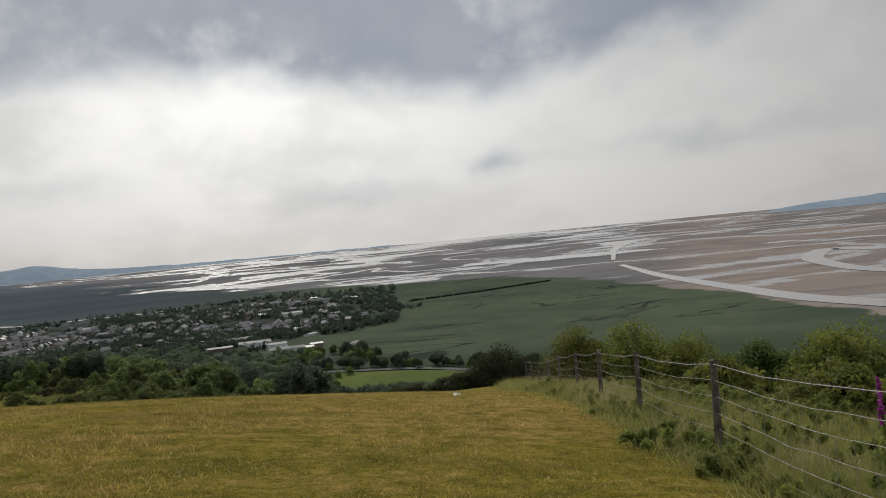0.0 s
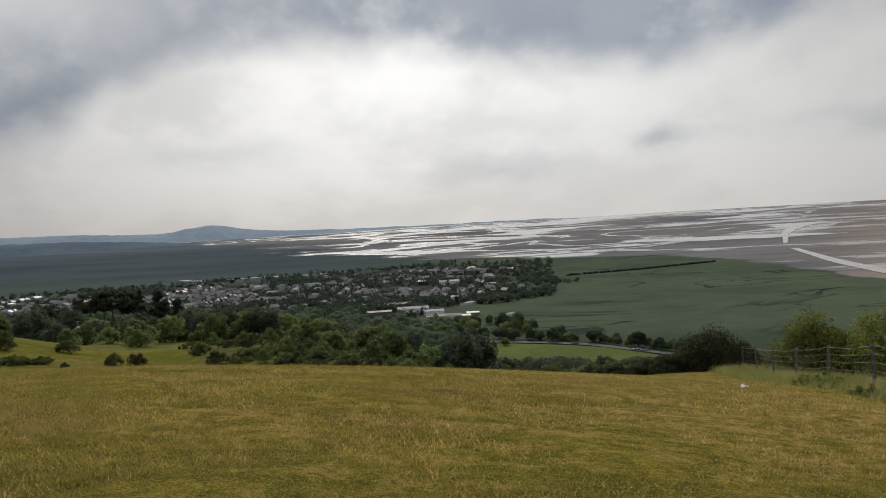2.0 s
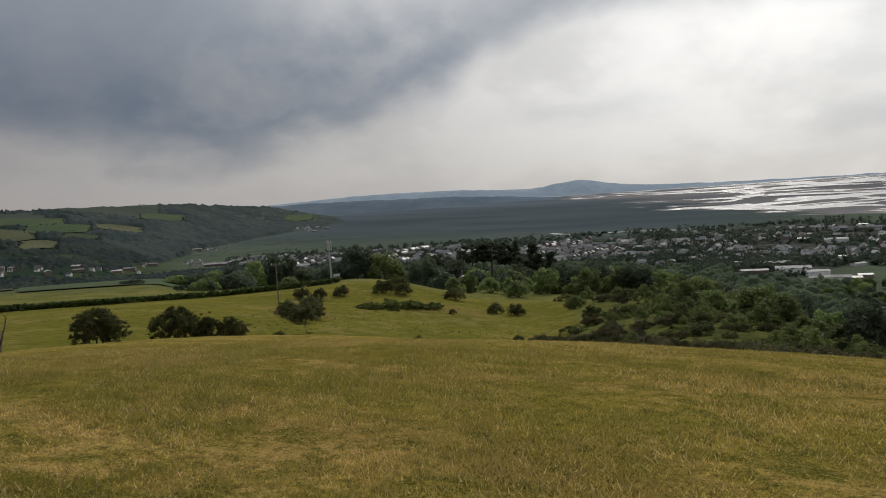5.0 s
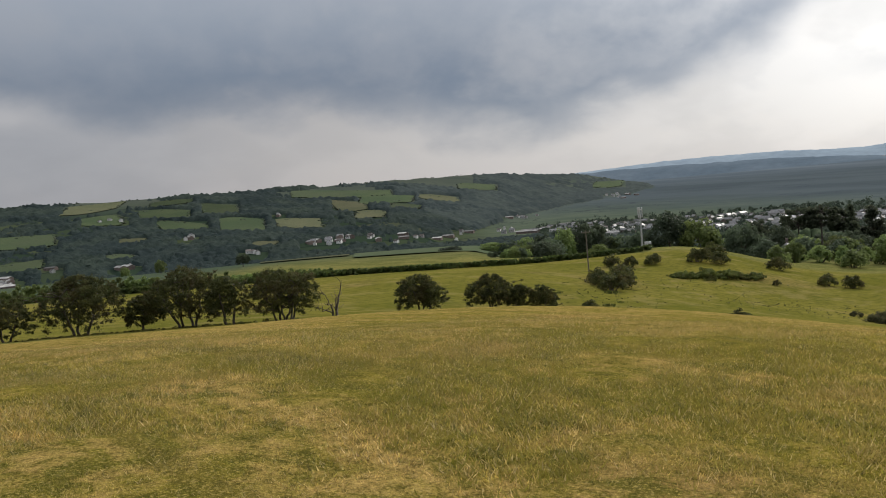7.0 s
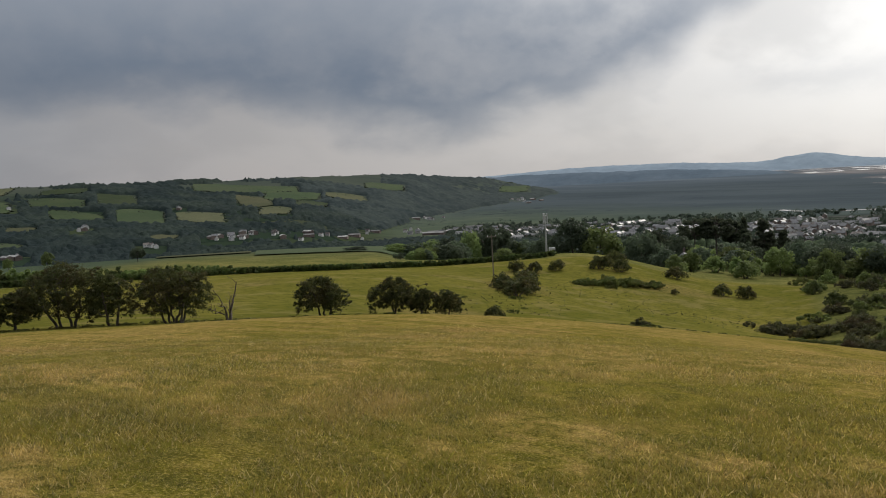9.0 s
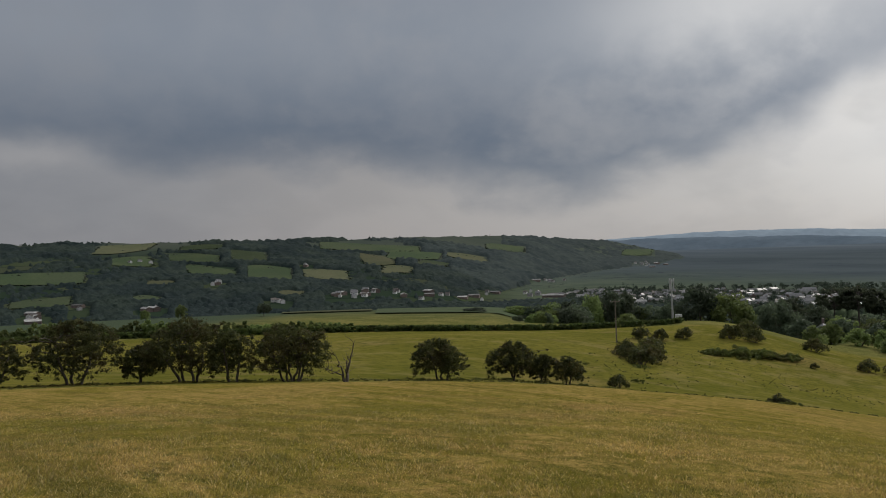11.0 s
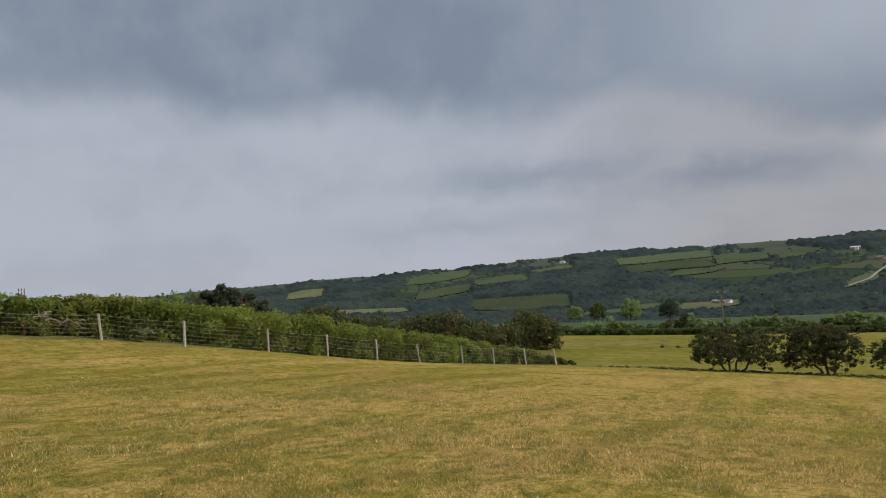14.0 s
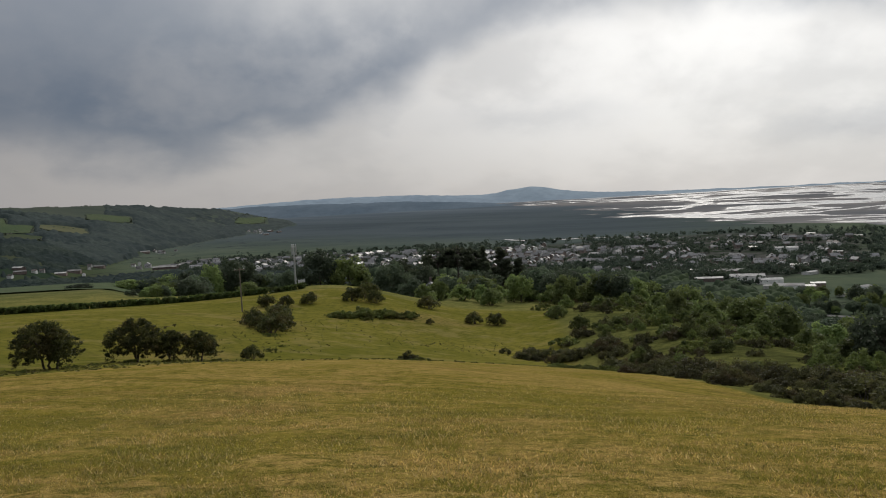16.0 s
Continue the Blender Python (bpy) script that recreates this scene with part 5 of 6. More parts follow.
for i, (x, y, h, w, flat) in enumerate([(-156, 227, 13.0, 9.0, True), (-155, 247, 14.7, 9.5, True), (-147, 246, 15.2, 10.0, True), (-146, 256, 15.1, 8.2, True), (-140, 250, 16.0, 4.3, False), (-134, 251, 16.4, 11.0, False), (-131, 257, 13.0, 8.0, False), (-137, 246, 11.0, 7.0, False)]):
    pine_tree("pine_tree", pose(x, y, at_ground(x, y) - 0.3), h, w, 150 + i, "tall dark pine tree with spreading crown" if flat else "tall dark conifer with dense crown", "pines by the white house", flat, 0.6)
# dark conifers and bushes behind the hedge, by bearing from the hilltop path
for i, (az, top, w) in enumerate([(128.3, 1.1, 3.4), (127.4, 1.35, 3.8), (126.5, 1.0, 3.6), (125.6, 0.6, 3.6), (124.7, 0.1, 3.2), (131.9, 0.8, 2.4)]):
    x, y = polar(az, 70)
    x, y = x - 12.5, y + 9.8
    z = at_ground(x, y) - 0.2
    pine_tree("cypress_tree", pose(x, y, z), 70 * math.tan(radians(top)) - z, w, 170 + i, "dark bushy cypress behind the hedge", "cypresses behind the hedge", False, 0.26)
for i, (az, top, w) in enumerate([(130.3, 0.95, 3.2), (129.2, 0.8, 3.0)]):
    x, y = polar(az, 72)
    x, y = x - 12.5, y + 9.8
    z = at_ground(x, y) - 0.2
    round_tree("young_tree", pose(x, y, z), 72 * math.tan(radians(top)) - z, w, 180 + i, BROADLEAF, "small green tree between hedge and cypresses", "", 0.1, 0.2, 50, 60)


def fallen_branch(x, y, z, turn, seed, label):
    """A pale, crooked dead limb caught on the fence."""
    r = np.random.default_rng(seed)
    ob = thing("dead_branch", pose(x, y, at_ground(x, y) + z, 0, 0, turn), label, "branch", "dead branches on the fence")
    t, pts = branchy(r, (-0.8, 0, 0.1), (0.8, 0.1, -0.05), 0.03, 0.015, 0.2, 7)
    wood = [t]
    for k in (2, 4, 5):
        d = r.normal(size=3) * 0.3
        wood.append(branchy(r, pts[k], pts[k] + d, 0.02, 0.008, 0.3, 3)[0])
    child("limb", mesh_of("limb", *merged(wood), DRIFTWOOD, True), ob)


fallen_branch(-36.2, -16.6, 0.95, 20, 3, "pale crooked dead branch lying on the fence wire")
fallen_branch(-37.0, -16.2, 0.72, 160, 4, "bleached dead limb caught in the netting")
fallen_branch(-39.2, -14.4, 0.5, 75, 5, "twisted grey root hanging by a fence post")


def dock(x, y, h, seed):
    r = np.random.default_rng(seed)
    ob = thing("dock_plant", pose(x, y, at_ground(x, y)), "rust-red dock spikes above the hedge", "wildflower", "docks in the hedge")
    stems, heads = [], []
    for k in range(3):
        a, b = r.normal() * 0.14, r.normal() * 0.14
        stems.append(tube([(a * 0.4, b * 0.4, 0), (a, b, h)], [0.007, 0.004], 5))
        heads += [(a, b, h * (0.80 + 0.022 * j)) for j in range(10)]
    child("stems", mesh_of("stems", *merged(stems), DOCK), ob)
    child("spikes", mesh_of("spikes", *leaves(r, heads, [0.025] * len(heads), 10, 0.035, 1.0, 0.2), DOCK), ob)


dock(-36.6, -17.9, 1.85, 1)
dock(-44.8, -13.4, 2.35, 2)


# ---------------------------------------------------------------- poles and mast
def utility_pole(x, y, h, label):
    ob = thing("utility_pole", pose(x, y, at_ground(x, y), 0, 0, 60), label, "pole")
    bm = bmesh.new()
    bmesh.ops.create_cone(bm, cap_ends=True, segments=12, radius1=0.12, radius2=0.08, depth=h, matrix=Matrix.Translation((0, 0, h / 2 - 0.2)))
    part("shaft", bm, POST, ob)
    bm = bmesh.new()
    box(bm, (1.7, 0.12, 0.14), (0, 0.1, h - 0.55))
    part("crossarm", bm, POST, ob)
    for k in (-0.7, 0, 0.7):
        bm = bmesh.new()
        bmesh.ops.create_cone(bm, cap_ends=True, segments=8, radius1=0.06, radius2=0.035, depth=0.24, matrix=Matrix.Translation((k, 0.1, h - 0.37)))
        part("insulator", bm, PANEL, ob)


utility_pole(-110.5, 110.8, 7.3, "dark wooden utility pole on the knoll")
utility_pole(-150.9, -1.2, 7.2, "leaning wooden utility pole in the pasture")


def phone_mast(x, y, h):
    ob = thing("phone_mast", pose(x, y, at_ground(x, y), 0, 0, 40), "grey steel phone mast with antenna panels", "mast")
    bm = bmesh.new()
    bmesh.ops.create_cone(bm, cap_ends=True, segments=14, radius1=0.24, radius2=0.14, depth=h, matrix=Matrix.Translation((0, 0, h / 2 - 0.2)))
    part("pole", bm, STEEL, ob)
    bm = bmesh.new()
    for z in (h - 0.4, h - 1.9):
        bmesh.ops.create_cone(bm, cap_ends=True, segments=14, radius1=0.45, radius2=0.45, depth=0.08, matrix=Matrix.Translation((0, 0, z)))
    part("headframe", bm, STEEL, ob)
    for k in range(3):
        a = 2.1 * k + 0.4
        bm = bmesh.new()
        vs = box(bm, (0.30, 0.16, 2.2), (math.cos(a) * 0.46, math.sin(a) * 0.46, h - 1.0), a + math.pi / 2)
        bmesh.ops.bevel(bm, geom=list({e for v in vs for e in v.link_edges}), offset=0.03, segments=1, affect="EDGES")
        part("antenna_panel", bm, PANEL, ob)
    bm = bmesh.new()
    box(bm, (1.4, 0.8, 1.5), (1.2, 0.4, 0.75))
    part("equipment_cabinet", bm, PANEL, ob)


phone_mast(-129.8, 146.8, 8.9)


# ---------------------------------------------------------------- houses
def house(name, w, d, h, pitch, wall, roof, label, group, windows=3, chimney=True):
    ob = thing(name, Matrix(), label, "house", group)
    rise = d / 2 * pitch
    bm = bmesh.new()
    ring = [bm.verts.new(c) for c in ((-w / 2, -d / 2, -1.5), (w / 2, -d / 2, -1.5), (w / 2, d / 2, -1.5), (-w / 2, d / 2, -1.5), (-w / 2, -d / 2, h), (w / 2, -d / 2, h), (w / 2, d / 2, h), (-w / 2, d / 2, h), (-w / 2, 0, h + rise), (w / 2, 0, h + rise))]
    for f in ((0, 1, 5, 4), (2, 3, 7, 6), (1, 2, 6, 9, 5), (3, 0, 4, 8, 7), (3, 2, 1, 0)):
        bm.faces.new([ring[i] for i in f])
    part("wall", bm, wall, ob)
    bm = bmesh.new()
    o, t = 0.35, 0.22
    for s in (-1, 1):
        low_y, low_z = s * (d / 2 + o), h - o * pitch
        q = [(-w / 2 - o, low_y, low_z), (w / 2 + o, low_y, low_z), (w / 2 + o, 0, h + rise), (-w / 2 - o, 0, h + rise)]
        lower, upper = [bm.verts.new((a, b, c)) for a, b, c in q], [bm.verts.new((a, b, c + t)) for a, b, c in q]
        bm.faces.new(upper)
        bm.faces.new(lower[::-1])
        for i in range(4):
            bm.faces.new((lower[i], lower[(i + 1) % 4], upper[(i + 1) % 4], upper[i]))
    bmesh.ops.recalc_face_normals(bm, faces=bm.faces)
    top = part("roof", bm, roof, ob)
    if chimney:
        bm = bmesh.new()
        box(bm, (0.9, 0.6, 1.6), (w / 2 - 0.7, 0, h + rise + 0.4))
        part("chimney", bm, BRICK, top)
    for s in (-1,):
        for i in range(min(windows, 2)):
            bm = bmesh.new()
            box(bm, (1.3, 0.08, 1.3), ((i - (windows - 1) / 2) * w / (windows + 0.3), s * (d / 2 + 0.03), h * 0.62))
            part("window", bm, GLASS, ob)
    return ob


def settle(models, places, seed=1):
    r = np.random.default_rng(seed)
    for i, (x, y, turn, s) in enumerate(places):
        model = models[int(r.integers(0, len(models)))] if i >= len(models) else models[i]
        m = pose(x, y, at_ground(x, y), 0, 0, turn) @ Matrix.Diagonal((s, s, s, 1))
        if i < len(models):
            model.matrix_basis = m
        else:
            copy_thing(model, Matrix()).matrix_basis = m


TOWN = "houses of the town by the marsh"
house_models = [house("house", 9, 7.5, 4.6, 0.75, RENDER, SLATE, "pale rendered house with grey slate roof", TOWN), house("house", 11, 8, 4.8, 0.7, BRICK, SLATE, "brick house with grey slate roof", TOWN, 2)]
bungalow_models = [house("bungalow", 11, 8, 2.8, 0.6, RENDER, TILE, "pale bungalow with brown tiled roof", "bungalows of the town", 2), house("bungalow", 10, 8, 2.8, 0.6, BRICK, SLATE, "brick bungalow with slate roof", "bungalows of the town", 2)]
terrace_models = [house("terrace", 20, 8, 4.8, 0.7, RENDER, SLATE, "long pale terrace with slate roof", "terraces of the town", 4)]
town, kinds = [], {"house": [], "bungalow": [], "terrace": []}
rng = np.random.default_rng(21)
for street in range(170):
    az = 6.0 + 39 * rng.random()
    lo, hi = (np.interp(az, [3, 10, 16, 22, 30, 45], [-4.6, -5.4, -5.3, -4.75, -4.3, -3.9]), np.interp(az, [3, 10, 16, 22, 30, 45], [-3.6, -3.2, -3.3, -3.5, -3.5, -3.2]))
    el = lo + (hi - lo) * rng.random() ** 1.2
    x, y = polar(az, 85 / math.tan(radians(-el)))
    turn = 15 + 90 * int(rng.integers(0, 2)) + 25 * rng.normal()
    bend = rng.normal() * 4
    for k in range(int(rng.integers(3, 8))):
        kind = ("house", "bungalow", "terrace")[int(rng.choice(3, p=[0.5, 0.4, 0.1]))]
        d = (k - 3) * (14 + 5 * rng.random())
        way = turn + bend * k
        hx, hy = x + d * math.cos(radians(way)) + 3 * rng.normal(), y + d * math.sin(radians(way)) + 3 * rng.normal()
        if all((hx - a) ** 2 + (hy - b) ** 2 > 120 for a, b, *_ in town) and len(kinds[kind]) < 290:
            town.append((hx, hy, way + 6 * rng.normal(), 0.7 + 0.28 * rng.random()))
            kinds[kind].append(town[-1])
settle(house_models, kinds["house"], 5)
settle(bungalow_models, kinds["bungalow"], 6)
settle(terrace_models, kinds["terrace"], 8)
SHEDS = "industrial sheds at the town's edge"
shed_models = [house("industrial_shed", 48, 22, 6.0, 0.18, BRICK, SHEET, "long industrial shed with pale metal roof", SHEDS, 5, False), house("industrial_shed", 32, 18, 5.5, 0.2, RENDER, PALESHEET, "pale industrial unit with white metal roof", SHEDS, 4, False),
               house("industrial_shed", 26, 24, 6.5, 0.15, BRICK, SLATE, "grey flat-roofed workshop with brick walls", SHEDS, 3, False)]
shed_spots = [(12.8, -5.5, 12, 0.9), (11.6, -5.95, 14, 1.25), (8.3, -6.5, 16, 0.7), (9.3, -6.5, 10, 1.0), (6.3, -3.93, 8, 0.7), (7.9, -5.6, 60, 0.6), (9.0, -4.2, 12, 1.15), (10.8, -4.05, 9, 0.8), (5.1, -6.5, 70, 0.6), (10.3, -6.1, 14, 0.9), (6.2, -6.9, 20, 0.5), (10.2, -6.4, 8, 0.6),
              (14.8, -5.3, 20, 0.5), (16.8, -5.9, 12, 0.45), (7.1, -4.8, 10, 0.6), (13.1, -3.78, 10, 0.6), (7.4, -3.3, 12, 0.8), (4.9, -3.5, 9, 0.7), (13.9, -5.9, 15, 0.7), (8.6, -5.2, 14, 0.7), (7.6, -6.3, 12, 0.6), (9.8, -3.4, 10, 0.7), (6.4, -4.4, 14, 0.6)]
settle(shed_models, [(*polar(az, 83 / math.tan(radians(-el))), turn, 0.72 * size) for az, el, turn, size in shed_spots], 6)

VALLEY = "houses across the valley"
farm_models = [house("farmhouse", 12, 8, 5.0, 0.75, RENDER, SLATE, "white farmhouse with slate roof on the hillside", VALLEY), house("farmhouse", 9, 7, 4.4, 0.75, RENDER, TILE, "white cottage among trees", VALLEY, 2), house("barn", 24, 11, 4.6, 0.4, BRICK, SHEET, "farm barn with pale metal roof", VALLEY, 3, False)]
farms = []
for az, el, n, s_az, s_el in ((81.7, -3.3, 8, 0.8, 0.15), (74.6, -3.15, 3, 0.3, 0.06), (70.9, -1.65, 4, 0.35, 0.05), (65.2, -0.75, 2, 0.12, 0.06), (62.4, -2.8, 13, 1.6, 0.12), (59.2, -2.7, 3, 0.3, 0.08), (66.6, -3.0, 3, 0.5, 0.05), (84.5, -0.3, 3, 0.3, 0.05),
                              (86.2, 0.35, 2, 0.2, 0.03), (93.9, -2.4, 6, 0.7, 0.06), (52.0, -3.2, 12, 2.2, 0.14), (79.0, -2.75, 2, 0.2, 0.05), (48.8, -2.35, 7, 0.6, 0.05), (46.6, -3.3, 22, 2.4, 0.12), (42.3, -1.5, 9, 1.2, 0.08), (57.0, -3.0, 6, 1.2, 0.1), (104.0, 0.9, 2, 0.3, 0.05), (76, -0.1, 3, 1.5, 0.2)):
    for k in range(n):
        x, y = where_seen(az + s_az * rng.normal() * 0.6, el + s_el * rng.normal(), 650)
        farms.append((x, y, 20 + 40 * rng.normal(), 0.66 + 0.24 * rng.random()))
settle(farm_models, farms, 7)
white = house("house", 6.5, 3.6, 3.6, 0.8, WHITEWASH, SLATE, "white rendered gabled house among pines", "", 2)
x, y = -127, 196
white.matrix_basis = pose(x, y, at_ground(x, y), 0, 0, 122)


# ---------------------------------------------------------------- fields and roads across the valley
def field_patch(az0, az1, el0, el1, half, kind, seed, lo=650.0):
    """A hedged field laid over the hillside, from one bearing and dip to another, half as deep as half says."""
    r = np.random.default_rng(seed)
    grid, n, m = [], 7, 5
    skew, lop = float(np.clip(r.normal() * 0.4, -0.6, 0.6)), 0.25 * r.normal()
    for i in range(n):
        for j in range(m):
            u, v = i / (n - 1), j / (m - 1)
            deep = half * (1 + lop * (u - 0.5)) * (0.8 + 0.2 * math.sin(math.pi * u) ** 0.5)
            x, y = where_seen(az0 + (az1 - az0) * u + skew * (v - 0.5), el0 + (el1 - el0) * u + deep * (2 * v - 1) + 0.03 * math.sin(u * 5 + seed), lo)
            grid.append((x, y, at_ground(x, y) + 1.6))
    F = [(i * m + j, (i + 1) * m + j, (i + 1) * m + j + 1, i * m + j + 1) for i in range(n - 1) for j in range(m - 1)]
    name = "hay_field" if kind == "H" else "pasture_field"
    tagged(new(name, mesh_of(name, grid, F, HAY if kind == "H" else PASTURE, True)), "pale mown hillside field" if kind == "H" else "green hedged hillside pasture", "field", "fields across the valley", "structure")
    return grid[0], grid[(n - 1) * m], grid[-1], grid[m - 1]


# bearing and dip of each end, half the depth, and whether pasture or hay
FIELDS_NORTH = [(68.9, 66.1, -0.97, -1.22, 0.45, "P"), (65.3, 62.4, -1.24, -1.49, 0.34, "H"), (64.2, 57.6, 0.57, 0.06, 0.25, "P"), (61.5, 59.3, -0.39, -0.67, 0.36, "H"), (59.7, 56.2, -0.20, -0.47, 0.25, "P"), (60.1, 58.1, -1.15, -1.30, 0.24, "H"),
                (55.8, 53.1, -0.34, -0.80, 0.22, "H"), (53.1, 50.6, 0.11, -0.18, 0.20, "P"), (67.0, 65.3, -2.44, -2.55, 0.13, "H"), (44.1, 42.2, -0.61, -0.72, 0.20, "P"), (57.7, 55.8, -0.76, -1.09, 0.16, "P")]
FIELDS_MIDDLE = [(77.2, 74.9, 0.04, -0.10, 0.30, "P"), (73.8, 70.7, 0.18, -0.07, 0.28, "P"), (72.7, 69.7, -0.66, -0.92, 0.30, "P"), (70.0, 67.7, 0.17, -0.03, 0.34, "P"), (78.1, 74.8, 0.77, 0.87, 0.26, "H"), (75.1, 73.6, -1.36, -1.51, 0.13, "H"),
                 (76.0, 74.4, -2.29, -2.42, 0.15, "P"), (73.1, 70.5, 0.70, 0.77, 0.15, "P"), (84.7, 78.8, -0.83, -0.89, 0.36, "P"), (82.9, 79.6, -2.42, -2.26, 0.26, "P"), (86.8, 85.1, -1.76, -1.23, 0.26, "P"), (90.6, 88.3, 0.35, 0.43, 0.20, "P")]
FIELDS_SOUTH = [(100.5, 94.6, 0.73, 0.79, 0.24, "P"), (99.9, 94.6, 0.16, 0.23, 0.26, "P"), (94.3, 91.2, 0.28, 0.43, 0.25, "P"), (97.1, 94.1, -0.34, -0.28, 0.16, "P"), (110.2, 103.7, -1.47, -1.54, 0.44, "P"), (114.5, 110.3, 0.49, 0.72, 0.28, "P"),
                (113.9, 110.3, -0.53, -0.25, 0.28, "P"), (110.0, 106.5, 0.06, 0.23, 0.22, "P"), (122.5, 120.2, 0.09, 0.22, 0.26, "H"), (120.6, 114.6, -1.21, -1.36, 0.15, "H"), (99.4, 96.6, -2.35, -2.31, 0.17, "P"), (96.7, 93.0, -2.52, -2.46, 0.22, "H"),
                (102.8, 99.4, -2.50, -2.51, 0.13, "P"), (106.2, 103.5, 0.56, 0.63, 0.11, "P")]
FIELDS = FIELDS_NORTH + FIELDS_MIDDLE + FIELDS_SOUTH
borders = []
for i, f in enumerate(FIELDS):
    c = field_patch(*f, i)
    borders += [(c[0], c[1]), (c[1], c[2]), (c[2], c[3]), (c[3], c[0])]


def sheet(name, line, widths, lift, material, label, category):
    """A flat ribbon over the land along points (x, y)."""
    pts, V, F = np.array(line, float), [], []
    fine, ws = [], []
    for i in range(len(pts) - 1):
        for k in range(8):
            p0, p1, p2, p3 = pts[max(i - 1, 0)], pts[i], pts[i + 1], pts[min(i + 2, len(pts) - 1)]
            t = k / 8
            fine.append(0.5 * (2 * p1 + (p2 - p0) * t + (2 * p0 - 5 * p1 + 4 * p2 - p3) * t * t + (3 * p1 - p0 - 3 * p2 + p3) * t ** 3))
            ws.append(widths[i] + (widths[i + 1] - widths[i]) * t)
    fine.append(pts[-1])
    ws.append(widths[-1])
    fine = np.array(fine)
    for i, p in enumerate(fine):
        d = fine[min(i + 1, len(fine) - 1)] - fine[max(i - 1, 0)]
        s = np.array([-d[1], d[0]]) / (np.linalg.norm(d) + 1e-9) * ws[i] / 2
        for q in (p - s, p - s * 0.33, p + s * 0.33, p + s):
            V.append((q[0], q[1], at_ground(q[0], q[1]) + lift))
    for i in range(len(fine) - 1):
        for k in range(3):
            F.append((4 * i + k, 4 * i + k + 1, 4 * i + k + 5, 4 * i + k + 4))
    return tagged(new(name, mesh_of(name, V, F, material, True)), label, category, kind="structure")


def dip(az, el):
    """Place on the level shore land at a bearing and dip."""
    rr = np.geomspace(300, 4900, 2000)
    e = np.degrees(np.arctan2(level_land(rr), rr))
    return polar(az, float(np.interp(el, e, rr)))


def car(az, r, turn, label):
    """A small parked car: body, cabin glass and four wheels."""
    x, y = polar(az, r)
    ob = thing("car", pose(x, y, at_ground(x, y) + 0.6, 0, 0, turn), label, "car", "cars on the lane")
    bm = bmesh.new()
    vs = box(bm, (4.1, 1.7, 0.75), (0, 0, 0.65))
    bmesh.ops.bevel(bm, geom=list({e for v in vs for e in v.link_edges}), offset=0.15, segments=2, affect="EDGES")
    body = part("body", bm, CARPAINT, ob)
    bm = bmesh.new()
    vs = box(bm, (2.2, 1.5, 0.55), (-0.2, 0, 1.25))
    for v in vs:
        if v.co.z > 1.3:
            v.co.x, v.co.y = v.co.x * 0.72, v.co.y * 0.85
    part("cabin_glass", bm, GLASS, body)
    for a in (-1.25, 1.25):
        for b in (-0.78, 0.78):
            bm = bmesh.new()
            bmesh.ops.create_cone(bm, cap_ends=True, segments=12, radius1=0.32, radius2=0.32, depth=0.2, matrix=Matrix.Translation((a, b, 0.32)) @ Matrix.Rotation(math.pi / 2, 4, "X"))
            part("wheel", bm, RUBBER, ob)


car(-3.5, float(lane_range(-3.5)) + 1, 30, "white car on the lane below the slope")
car(-3.0, float(lane_range(-3.0)) - 1, 30, "pale van-like car on the lane")
car(0.9, float(lane_range(0.9)), 15, "light car passing the meadow trees")

sheet("road", [polar(az, r) for az, r in ((a, lane_range(a)) for a in (9.5, 6, 3, 0, -3, -6, -10))], [7] * 7, 0.6, ASPHALT, "grey lane along the foot of the slope", "road")
sheet("track", [where_seen(az, el, 650) for az, el in ((87.3, -2.0), (86.7, -1.85), (85.6, -1.5), (85.2, -1.22), (84.6, -0.8))], [4.5, 4.5, 4.5, 4, 4], 2.2, TRACK, "pale farm track climbing the hillside", "road")
# lower meadow beside the lane
V = [(x, y, at_ground(x, y) + 0.7) for x, y in (polar(az, lane_range(az) - back) for az in np.linspace(6.6, -8.5, 9) for back in (96, 66, 36, 9))]
F = [(i * 4 + j, (i + 1) * 4 + j, (i + 1) * 4 + j + 1, i * 4 + j + 1) for i in range(8) for j in range(3)]
tagged(new("meadow", mesh_of("meadow", V, F, MEADOW, True)), "bright green meadow below the wooded slope", "field", kind="structure")
# strip of pasture beyond the hedge
for (az0, az1, r0, r1, kind) in ((60.0, 50.5, 236, 330, "P"), (66.0, 60.3, 262, 330, "H")):
    V = [(x, y, at_ground(x, y) + 0.35) for x, y in (polar(a, r) for a in np.linspace(az0, az1, 7) for r in np.linspace(r0, r1, 5))]
    F = [(i * 5 + j, (i + 1) * 5 + j, (i + 1) * 5 + j + 1, i * 5 + j + 1) for i in range(6) for j in range(4)]
    nm = "hay_field" if kind == "H" else "pasture_field"
    tagged(new(nm, mesh_of(nm, V, F, HAY if kind == "H" else PASTURE, True)), "open field beyond the clipped hedge", "field", "fields across the valley", "structure")

# ---------------------------------------------------------------- channels of the estuary
sheet("water", [dip(a, e) for a, e in ((-13.2, -3.0), (-14.3, -3.42), (-16.0, -4.0), (-20.2, -5.05), (-24.1, -5.9), (-28.7, -6.5), (-34, -7.0))], [12, 16, 22, 26, 32, 40, 44], 0.5, WATER, "silvery tidal channel curving past the marsh", "water")
sheet("water", [dip(a, e) for a, e in ((-33, -3.1), (-29.0, -3.22), (-26.0, -3.04), (-24.9, -3.5), (-26.4, -4.1), (-28.9, -4.55), (-33, -4.9))], [70, 60, 44, 32, 28, 30, 40], 0.5, WATER, "looping tidal channel in pale sand", "water")
